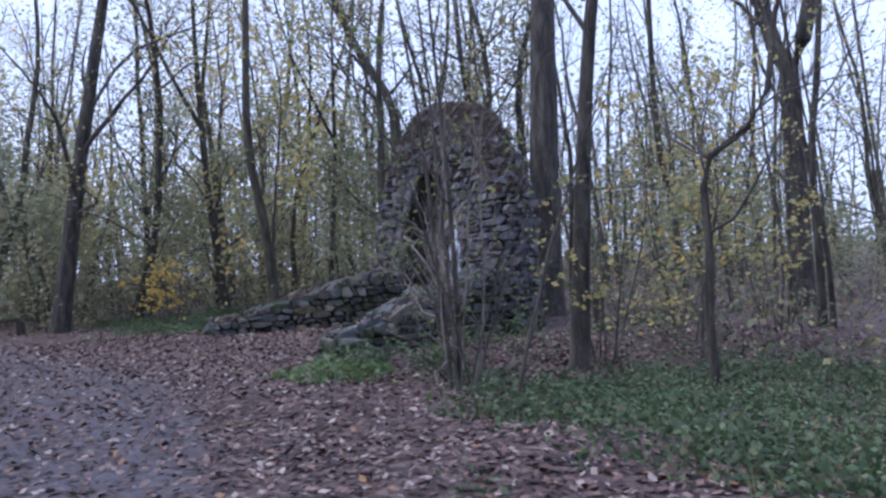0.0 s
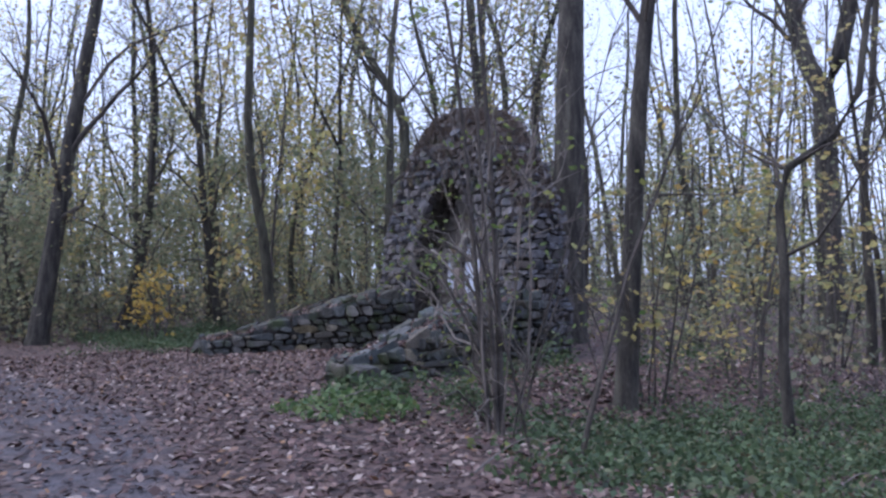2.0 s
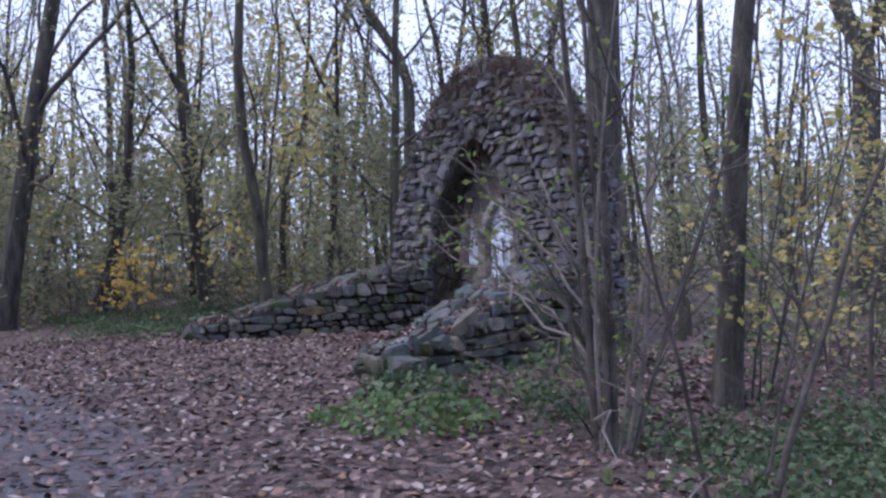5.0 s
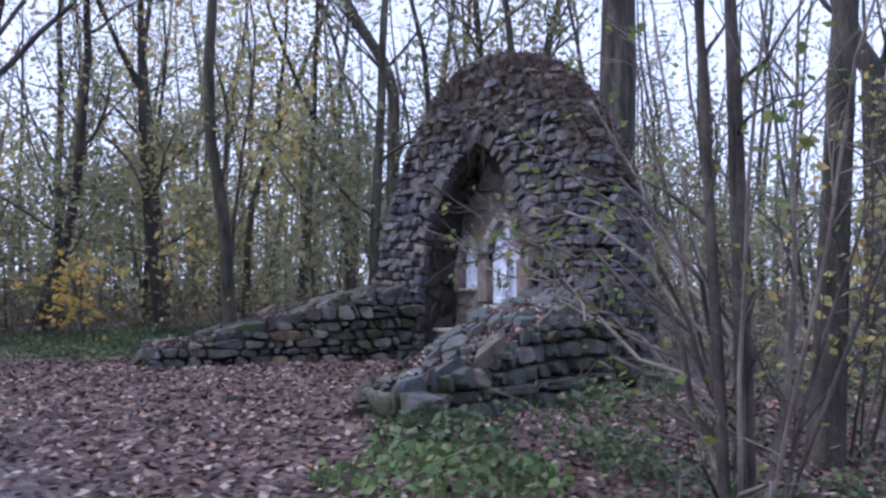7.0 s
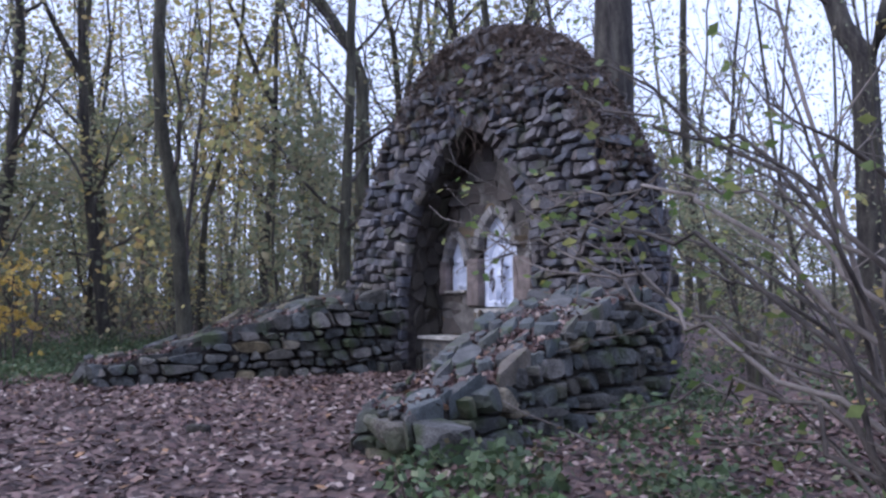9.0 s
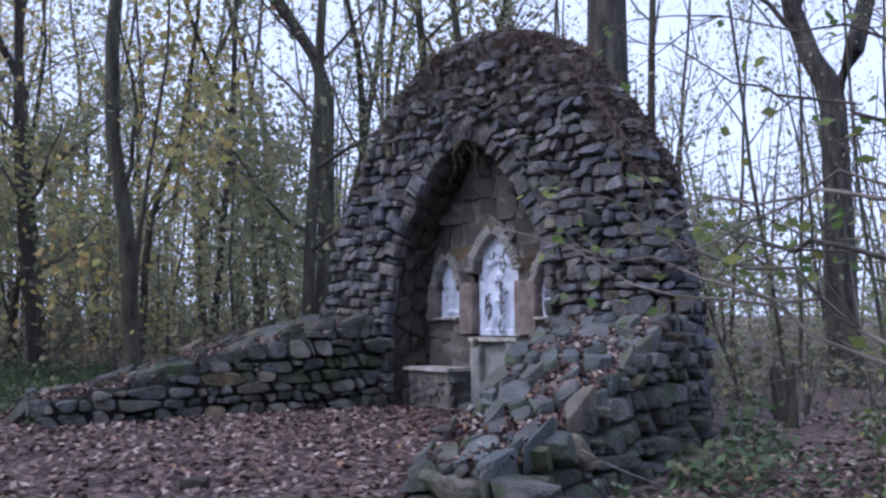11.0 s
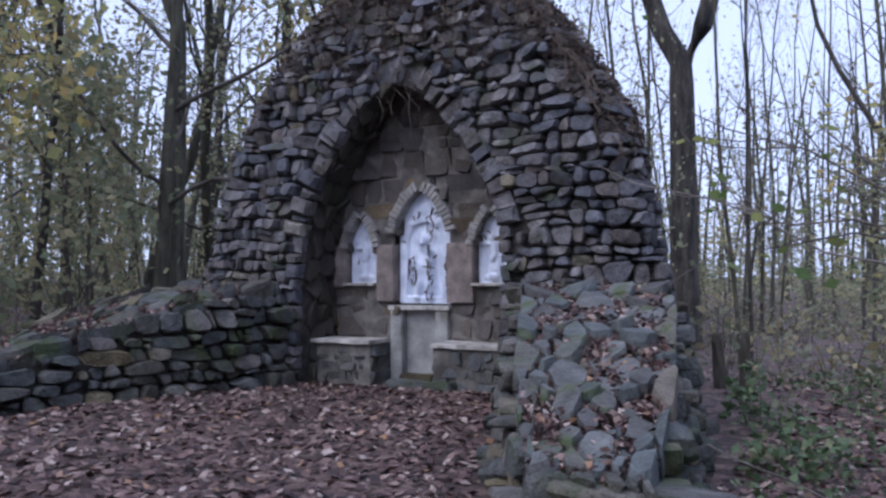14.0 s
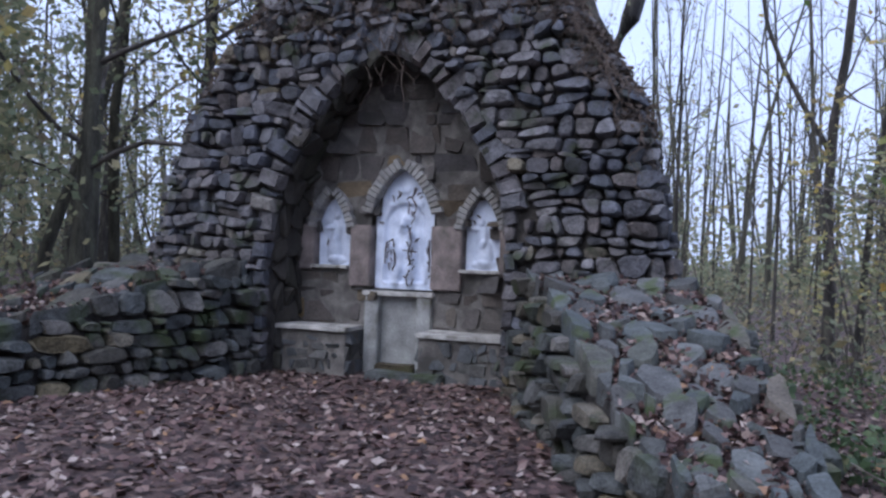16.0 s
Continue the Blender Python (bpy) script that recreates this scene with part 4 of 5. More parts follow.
right_wing = wing_wall(1, [(1.50, -0.45), (2.22, -1.95), (2.92, -3.5), (3.72, -4.85)], [(3.50, -0.55), (3.92, -2.0), (4.30, -3.45), (4.48, -4.8)], "low tapering dry-stone wing wall with flat mossy capping stones")


def boulder(cx, cy, cz, sx, sy, sz, seed, cuts=9):
    """A broken stone: a rounded block split along a few flat planes."""
    r = np.random.default_rng(seed)
    bm = bmesh.new()
    bmesh.ops.create_icosphere(bm, subdivisions=3, radius=1)
    planes = []
    for k in range(cuts):
        n = unit(r.normal(0, 1, 3))
        planes.append((n, r.uniform(0.62, 0.9)))
    planes += [(np.array([0.08, 0.05, 1.0]), 0.62), (np.array([0.0, 0.0, -1.0]), 0.7)]
    for v in bm.verts:
        p = np.array(v.co)
        p = np.sign(p) * np.abs(p) ** 0.62
        for n, d in planes:
            over = p @ n - d
            if over > 0:
                p = p - n * over
        p = p * (1 + 0.05 * noise.noise(p * 2.3 + seed))
        v.co = Vector((cx + p[0] * sx, cy + p[1] * sy, cz + p[2] * sz))
    return bm


part("tip_stone", boulder(1.56, -2.2, 0.2, 0.29, 0.30, 0.18, 8), mat_wall_stone, right_wing, "large split grey boulder capping the wall end")
part("tip_stone", boulder(1.58, -2.22, 0.02, 0.30, 0.26, 0.13, 9), mat_wall_stone, right_wing)
part("tip_stone", boulder(1.98, -2.12, 0.14, 0.22, 0.3, 0.24, 12), mat_wall_stone, right_wing)
wing_wall(-1, [(-1.36, -0.70), (-1.88, -2.7), (-2.55, -5.05)], [(-3.45, -0.55), (-3.55, -2.7), (-3.35, -5.05)], "low tapering dry-stone wing wall topped with fallen leaves")


# ---- trees ----
def wander(start, way, length, steps, r0, r1, rng, bend, lift):
    """A crooked line: points and radii."""
    p, d = np.array(start, float), unit(np.array(way, float))
    pts, rad = [p.copy()], [r0]
    for k in range(steps):
        d = unit(d + rng.normal(0, bend, 3) + (0, 0, lift))
        p = p + d * length / steps
        pts.append(p.copy())
        rad.append(r0 + (r1 - r0) * (k + 1) / steps)
    return pts, rad, d


def along(pts, f):
    k = f * (len(pts) - 1)
    i = min(int(k), len(pts) - 2)
    return pts[i] + (pts[i + 1] - pts[i]) * (k - i), unit(pts[i + 1] - pts[i])


def grow(rng, radius, height, lean=(0, 0), limbs=14, limb_from=0.35, limb_len=0.28, fork=None, twigs=4, subs=4, bend=0.05, spread=(25, 60), trunk_pts=None, single=False):
    """Trunk, limbs, twigs and leaf places of one tree at the origin."""
    tv, tf, bv, bf, tips = [], [], [], [], []
    all_v, all_f = [], []
    if trunk_pts is None:
        way = (lean[0], lean[1], 1.0)
        pts, rad, d = wander((0, 0, -0.15), way, height, 12, radius, radius * 0.18, rng, bend, 0.0)
    else:
        pts = [np.array(p, float) for p in trunk_pts]
        rad = list(np.linspace(radius, radius * 0.45, len(pts)))
    rad[0] *= 1.35
    if len(rad) > 3:
        mid = pts[0] + (pts[1] - pts[0]) * 0.25
        pts.insert(1, mid)
        rad.insert(1, radius * 1.08)
    tube(pts, rad, 9, tv, tf)
    stems = [(pts, rad)]
    if fork:
        at, angle, share = fork
        p, d = along(pts, at)
        side = unit(np.array([math.cos(angle), math.sin(angle), 1.5]))
        r = radius * share
        fp, fr, _ = wander(p - d * 0.1, side, height * (1 - at) * 0.95, 8, r, r * 0.2, rng, 0.07, 0.16)
        tube(fp, fr, 8, tv, tf)
        stems.append((fp, fr))
    for si, (sp, sr) in enumerate(stems):
        for k in range(limbs if si == 0 else limbs // 2):
            f = rng.uniform(limb_from if si == 0 else 0.3, 0.99)
            p, d = along(sp, f)
            a = rng.uniform(0, 2 * math.pi)
            el = radians(rng.uniform(*spread))
            way = (math.cos(a) * math.cos(el), math.sin(a) * math.cos(el), math.sin(el))
            ln = height * limb_len * rng.uniform(0.5, 1.15) * (1.15 - 0.6 * f)
            r = max(0.008, float(np.interp(f, np.linspace(0, 1, len(sr)), sr)) * rng.uniform(0.25, 0.5))
            if single:
                all_v.append([])
                all_f.append([])
                bv, bf = all_v[-1], all_f[-1]
            lp, lr, _ = wander(p, way, ln, 6, r, r * 0.3, rng, 0.16, 0.05)
            tube(lp, lr, 4, bv, bf)
            for s in range(subs):
                g = rng.uniform(0.25, 1.0)
                q, e = along(lp, g)
                w2 = unit(e + rng.normal(0, 0.55, 3) + (0, 0, 0.15))
                l2 = ln * rng.uniform(0.25, 0.5)
                r2 = max(0.005, r * 0.4 * (1.1 - g * 0.5))
                qp, qr, _ = wander(q, w2, l2, 4, r2, 0.004, rng, 0.18, 0.03)
                tube(qp, qr, 3, bv, bf)
                for w in range(twigs):
                    h, e2 = along(qp, rng.uniform(0.2, 1.0))
                    w3 = unit(e2 + rng.normal(0, 0.6, 3))
                    hp, hr, _ = wander(h, w3, l2 * rng.uniform(0.3, 0.6), 1, 0.007, 0.003, rng, 0.2, 0.0)
                    tube(hp, hr, 3, bv, bf)
                    tips += [(hp[0] + hp[1]) / 2, hp[1]]
                tips += [qp[2], qp[3], qp[4]]
    if single:
        return tv, tf, all_v, all_f, np.array(tips)
    return tv, tf, bv, bf, np.array(tips)


def plant_tree(name, rng, label, category, bark, leaf_mat, leaves, leaf_size, jitter=0.12, at=None, group="", **form):
    tree = tagged(empty(name), label, category, group)
    tv, tf, bv, bf, tips = grow(rng, single=at is not None, **form)
    trunk = mesh_object("trunk", tv, tf, bark, tree, smooth=True)
    if isinstance(bv[0], list):
        for k, (one_v, one_f) in enumerate(zip(bv, bf)):
            mesh_object("limb", one_v, one_f, mat_twig, trunk, smooth=True)
    else:
        tagged(mesh_object("branchwork", bv, bf, mat_twig, tree, smooth=True), kind="stuff")
    if leaves and len(tips):
        top = tips[:, 2].max()
        keep = tips[rng.random(len(tips)) < np.clip(1.25 - 1.15 * tips[:, 2] / top, 0.12, 1.0)] if top > 9 else tips
        pick = keep[rng.integers(0, len(keep), leaves)]
        v, q = leaf_cloud(pick, leaf_size, rng, jitter)
        quads_fast("crown", v, q, leaf_mat, tree)
    if at is not None:
        tree.location = (at[0], at[1], ground_z(at[0], at[1]))
    return tree


trng = np.random.default_rng(77)
# large trunk close behind the grotto
plant_tree("oak_tree", trng, "thick dark-barked tree trunk close behind the grotto", "tree", mat_bark, mat_leaf_olive, 1200, 0.10, 0.2, (-0.05, 2.7), radius=0.45, height=22, limbs=18, limb_from=0.42, limb_len=0.24, bend=0.02, lean=(0.02, 0.05))
# forked tree beyond the grotto
forked = [(0, 0, -0.15), (0.0, 0, 2.0), (0.02, 0, 4.5), (0.0, 0, 6.9), (-0.02, 0, 7.5), (-0.5, 0, 8.4), (-0.95, 0.1, 9.8), (-1.2, 0.2, 12.0), (-1.3, 0.3, 16.0), (-1.5, 0.3, 20.0)]
plant_tree("forked_tree", trng, "tall grey tree forking into two upright stems", "tree", mat_bark, mat_leaf_olive, 700, 0.10, 0.2, (0.0, 12.8), radius=0.39, height=20, limbs=12, limb_from=0.62, limb_len=0.22, fork=(0.47, 0.2, 0.72), trunk_pts=forked)
# dark tree beside the path
plant_tree("beech_tree", trng, "tall dark leaning tree with mossy trunk beside the clearing", "tree", mat_bark, mat_leaf_autumn, 1500, 0.10, 0.25, (-9.2, -7.9), radius=0.27, height=19, limbs=20, limb_from=0.25, limb_len=0.25, bend=0.02, lean=(0.03, 0.14))
# slender leaning tree in the undergrowth
plant_tree("ash_tree", trng, "slender dark leaning tree among green undergrowth", "tree", mat_bark, mat_leaf_green, 420, 0.11, 0.2, (6.75, -1.8), radius=0.16, height=13, limbs=12, limb_from=0.35, limb_len=0.2, bend=0.02, lean=(0.02, 0.08))
crooked = [(0, 0, -0.2), (-0.05, -0.02, 1.0), (0.0, 0, 2.0), (-0.04, 0, 2.9), (0.06, 0.05, 3.35), (0.5, 0.35, 3.7), (0.75, 0.5, 4.2), (0.85, 0.6, 5.2), (1.2, 0.8, 6.6), (1.25, 0.8, 8.0)]
plant_tree("thin_tree", np.random.default_rng(5), "thin crooked young tree with bare twisted limbs", "tree", mat_bark, mat_leaf_olive, 160, 0.09, 0.15, (8.55, -0.75), radius=0.07, height=8.0, limbs=12, limb_from=0.3, limb_len=0.33, trunk_pts=crooked)
# slim double-stemmed tree beyond the weeds
twin = [(0, 0, -0.2), (0.03, 0, 1.5), (-0.04, 0, 3.0), (0.02, 0, 4.4), (0.2, 0.05, 5.6), (0.35, 0.1, 7.5), (0.5, 0.1, 10.0), (0.6, 0.1, 13.0)]
plant_tree("double_tree", np.random.default_rng(61), "slim dark tree with two stems and few yellow leaves", "tree", mat_bark, mat_leaf_autumn, 160, 0.11, 0.2, (5.05, 6.6), radius=0.105, height=13, limbs=10, limb_from=0.5, limb_len=0.2, fork=(0.46, 2.9, 0.5), trunk_pts=twin)
plant_tree("leaning_tree", np.random.default_rng(62), "thin dark leaning tree beside the weeds", "tree", mat_bark, mat_leaf_autumn, 90, 0.11, 0.2, (5.45, 6.4), radius=0.07, height=10, limbs=8, limb_from=0.4, limb_len=0.2, bend=0.05, lean=(0.12, 0.0))
# bent tree whose stem leans over and turns upright
bent = [(0, 0, -0.1), (0.05, 0.0, 2.0), (0.05, 0.05, 4.2), (0.0, 0.1, 6.3), (-0.35, 0.0, 7.2), (-1.1, -0.5, 8.6), (-1.7, -1.0, 10.2), (-2.0, -1.3, 12.5), (-2.2, -1.5, 15.0)]
plant_tree("bent_tree", trng, "mossy tree whose stem bends sharply high above ground", "tree", mat_bark_pale, mat_leaf_olive, 500, 0.1, 0.2, (-7.0, 2.1), radius=0.20, height=15, limbs=12, limb_from=0.5, limb_len=0.22, trunk_pts=bent)

# the wood around: a few grown forms, planted many times
forms = []
for k in range(8):
    r = np.random.default_rng(300 + k)
    pale = k % 2
    forms.append(plant_tree("woodland_tree", r, "slim woodland tree with sparse yellowing autumn leaves" if k % 3 else "slim dark woodland tree with almost bare twigs", "tree", mat_bark_pale if pale else mat_bark,
                            (mat_leaf_autumn, mat_leaf_olive, mat_leaf_olive)[k % 3], (1450, 900, 1500)[k % 3] if k not in (4, 7) else 300 - 40 * (k - 4), 0.14, 0.4, group="woodland trees", radius=r.uniform(0.09, 0.165), height=r.uniform(13, 19),
                            limbs=11 if k in (4, 7) else 16, limb_from=0.22, limb_len=0.25, bend=0.075, spread=(18, 60), lean=tuple(r.normal(0, 0.05, 2)), twigs=2, subs=4, fork=(0.45, r.uniform(0, 6), 0.6) if k % 3 == 0 else None))
shrub_forms = []
for k in range(5):
    r = np.random.default_rng(500 + k)
    shrub_forms.append(plant_tree("understorey_shrub", r, "leafy understorey shrub with yellow-green autumn foliage", "shrub", mat_twig, mat_leaf_autumn if k == 1 else mat_leaf_olive, 1050, 0.15, 0.36, group="understorey shrubs",
                                  radius=0.045, height=r.uniform(4.0, 7.0), limbs=16, limb_from=0.06, limb_len=0.40, bend=0.08, twigs=1, subs=3, spread=(15, 60)))


def is_open(x, y):
    """The clearing, the track and the grotto, where no tree stands."""
    if abs(y - track_line(x)) < (2.6 if x < 12 else 5.0) and x > -14:
        return True
    if -5.0 < x < 5.5 and -11 < y < 1.8:
        return True
    if 3 < x < 22 and -13 < y < 0.5:
        return True
    return -9.5 < x < -3 and -11 < y < -3.5


spots = [(-10.6, -2.6), (-13.2, -7.6), (-11.2, -5.4), (-12.2, 0.2), (-14.5, -4.4), (-6.2, 1.2), (-8.5, 0.2), (-9.8, 3.6), (-12.5, 8.1), (-13.4, 5.7), (-4.6, 6.2), (-3.9, 14.6), (-6.8, 9.0), (-5.2, 4.4), (-1.2, 13.0)]
prng = np.random.default_rng(41)
tries = 0
while len(spots) < 152 and tries < 9000:
    tries += 1
    if len(spots) < 122:
        x, y = prng.uniform(-45, 20), prng.uniform(-24, 42)
        if x > -1 and y > 0 and (prng.random() > 0.38 or math.hypot(x - 6, y + 5) < 13):
            continue
        if x <= -1 and y > 8 and prng.random() > 0.4:
            continue
    else:
        x, y = prng.uniform(-25, 35), prng.uniform(-40, 10)
    if is_open(x, y) or any((x - a) ** 2 + (y - b) ** 2 < 2.2 for a, b in spots):
        continue
    if abs(x) < 4 and -3 < y < 4:
        continue
    spots.append((x, y))
grng = np.random.default_rng(88)
spots += [(grng.uniform(-46, -24), grng.uniform(-26, -2)) for k in range(14)]
for k, (x, y) in enumerate(spots):
    m = pose(x, y, ground_z(x, y), prng.normal(0, 1.5), prng.normal(0, 1.5), prng.uniform(0, 360))
    src = forms[k % len(forms)]
    if k >= len(forms) and (x > -4 and y > 3 or y > 9):
        src = forms[(4, 7, 7, 1)[k % 4]]
    if k < len(forms):
        src.matrix_basis = m
    else:
        t = copy_thing(src, m)
        thin = 0.45 if x > -4 and y > 3 else 1.0
        t.scale = (s := prng.uniform(0.8, 1.25) * thin, s, prng.uniform(0.85, 1.25))

# thin bare stems of the open wood beyond the grotto
for k in range(14):
    y = grng.uniform(6, 30)
    x = 1.4 + (y + 8) * grng.uniform(-0.07, 0.36)
    t = copy_thing(forms[(7, 4)[k % 2]], pose(x, y, ground_z(x, y), 0, 0, grng.uniform(0, 360)))
    t.scale = (s := grng.uniform(0.32, 0.55), s, grng.uniform(0.7, 1.0))

shrubs = []
tries = 0
while len(shrubs) < 104 and tries < 9000:
    tries += 1
    x, y = prng.uniform(-34, 22), prng.uniform(-20, 30)
    if is_open(x, y) or (abs(x) < 4.5 and -4 < y < 3.5) or (x > -3 and y > -1 and prng.random() < 0.75) or (x < -3 and y > 2 and prng.random() < (0.8 if x > -22 else 0.3)) or any((x - a) ** 2 + (y - b) ** 2 < 3 for a, b in shrubs):
        continue
    shrubs.append((x, y))
edge_rng = np.random.default_rng(19)
while len(shrubs) < 116:
    x, y = edge_rng.uniform(-32, -10.5), edge_rng.uniform(-15, 0.5)
    if not is_open(x, y) and all((x - a) ** 2 + (y - b) ** 2 > 1.5 for a, b in shrubs):
        shrubs.append((x, y))
for k, (x, y) in enumerate(shrubs):
    m = pose(x, y, ground_z(x, y), 0, 0, prng.uniform(0, 360))
    low = 0.5 if x > -3 and y > -1 else 1.0
    src = shrub_forms[k % len(shrub_forms)]
    if k < len(shrub_forms):
        src.matrix_basis = m
    else:
        t = copy_thing(src, m)
        t.scale = (s := prng.uniform(0.7, 1.25) * (0.5 + 0.5 * low), s, prng.uniform(0.7, 1.7) * low)


# broad leafy trees standing further off
far_rng = np.random.default_rng(71)
broad = plant_tree("broad_tree", far_rng, "broad distant tree with dense grey-green crown", "tree", mat_bark_pale, mat_leaf_olive, 2600, 0.2, 0.5, group="broad distant trees", radius=0.16, height=10.5, limbs=16, limb_from=0.2, limb_len=0.36, bend=0.05, twigs=2, subs=4, spread=(5, 50))
broad.matrix_basis = pose(-9.0, 18.0, ground_z(-9.0, 18.0))
copy_thing(broad, pose(-14.5, 21.0, ground_z(-14.5, 21.0), 0, 0, 130))


# ---- far woods ----
frng = np.random.default_rng(9)
fv, ff, fl = [], [], []
for k in range(720):
    a, r = frng.uniform(0, 2 * math.pi), frng.uniform(36, 100)
    x, y, h, rad = r * math.cos(a), r * math.sin(a), frng.uniform(12, 20), frng.uniform(0.1, 0.22)
    pts, rr, _ = wander((x, y, -1), (0, 0, 1), h, 5, rad, 0.03, frng, 0.05, 0)
    tube(pts, rr, 5, fv, ff)
    for q in range(5):
        p, d = along(pts, frng.uniform(0.35, 0.95))
        b = frng.uniform(0, 6.28)
        lp, lr, _ = wander(p, (math.cos(b), math.sin(b), 0.8), h * 0.2, 3, 0.05, 0.015, frng, 0.15, 0)
        tube(lp, lr, 3, fv, ff)
    for q in range(110 if y < 0 else 60):
        fl.append((x + frng.normal(0, 2.0), y + frng.normal(0, 2.0), frng.random() ** 1.7 * h * (0.75 if x < 2 or y < 0 else 0.42)))
far = tagged(empty("far_woods"), "distant mixed autumn woodland closing the view", "woods", kind="stuff")
mesh_object("far_trunks", fv, ff, mat_bark_pale, far)
# low leafy belt that fills the distance under the crowns
for k in range(520):
    a, r = frng.uniform(0, 2 * math.pi), frng.uniform(38, 80)
    x, y = r * math.cos(a), r * math.sin(a)
    tall = frng.uniform(3.0, 8.5) * (0.4 if x > -6 and y > 0 else 1.0)
    for q in range(60):
        fl.append((x + frng.normal(0, 2.4), y + frng.normal(0, 2.4), tall * frng.random() ** 0.8 - 0.5))
v, q = leaf_cloud(fl, 0.42, frng, 0.5)
quads_fast("far_foliage", v, q, mat_leaf_olive, far)


# ---- shrubs near the walk ----
def stem_shrub(name, label, at, stems, leaves, leaf_mat, leaf_size, seed, long_branches=(), tall=1.0, thick=0):
    """A many-stemmed shrub; each stem is a part."""
    r = np.random.default_rng(seed)
    shrub = tagged(empty(name, (at[0], at[1], ground_z(*at))), label, "shrub")
    tips = []
    for k in range(stems):
        a = r.uniform(0, 6.28)
        tilt = r.uniform(0.08, 0.42)
        h = r.uniform(2.4, 4.4) * tall
        rad = r.uniform(0.010, 0.027)
        if k < thick:
            rad, tilt, h = (0.045, 0.040, 0.030)[k % 3], 0.015 + 0.02 * k, 7.5
        sv, sf = [], []
        pts, rr, _ = wander(((0.07 if k < thick else 0.2) * math.cos(a), (0.07 if k < thick else 0.2) * math.sin(a), -0.1), (tilt * math.cos(a), tilt * math.sin(a), 1), h, 8, rad, 0.006, r, 0.025 if k < thick else 0.06, 0.0)
        tube(pts, rr, 6, sv, sf)
        for j in range(12 if thick and k >= thick else 8):
            p, d = along(pts, r.uniform(0.15, 1))
            tp, tr, _ = wander(p, d + r.normal(0, 0.5, 3), r.uniform(0.4, 1.1), 4, rad * 0.4, 0.003, r, 0.14, 0.02)
            tube(tp, tr, 4, sv, sf)
            for w in range(3):
                p2, d2 = along(tp, r.uniform(0.3, 1))
                up, ur, _ = wander(p2, d2 + r.normal(0, 0.6, 3), r.uniform(0.15, 0.4), 2, 0.004, 0.002, r, 0.2, 0)
                tube(up, ur, 3, sv, sf)
                tips.append(up[-1])
        mesh_object("stem", sv, sf, mat_twig_pale if thick and k >= thick and k % 2 else mat_twig, shrub, smooth=True)
    count = 0
    for pts in long_branches:
        pts = [np.array(p) - (at[0], at[1], 0) for p in pts]
        sv, sf = [], []
        fine = []
        for i in range(len(pts) - 1):
            for f in (0, 0.33, 0.66):
                fine.append(pts[i] + (pts[i + 1] - pts[i]) * f + r.normal(0, 0.04, 3))
        fine.append(pts[-1])
        tube(fine, list(np.linspace(0.017, 0.003, len(fine))), 5, sv, sf)
        for j in range(12):
            p, d = along(fine, r.uniform(0.3, 1))
            tp, tr, _ = wander(p, d + r.normal(0, 0.5, 3), r.uniform(0.2, 0.7), 3, 0.005, 0.002, r, 0.15, 0)
            tube(tp, tr, 3, sv, sf)
            tips += [tp[-1], tp[-2]]
        count += 1
        mesh_object("arching_branch", sv, sf, mat_twig if count % 2 else mat_twig_pale, shrub, "dark thin arching branch" if count % 2 else "pale thin arching branch", smooth=True)
    if leaves:
        tips = np.array(tips)
        v, q = leaf_cloud(tips[r.integers(0, len(tips), leaves)], leaf_size, r, 0.05)
        quads_fast("foliage", v, q, leaf_mat, shrub)
    return shrub


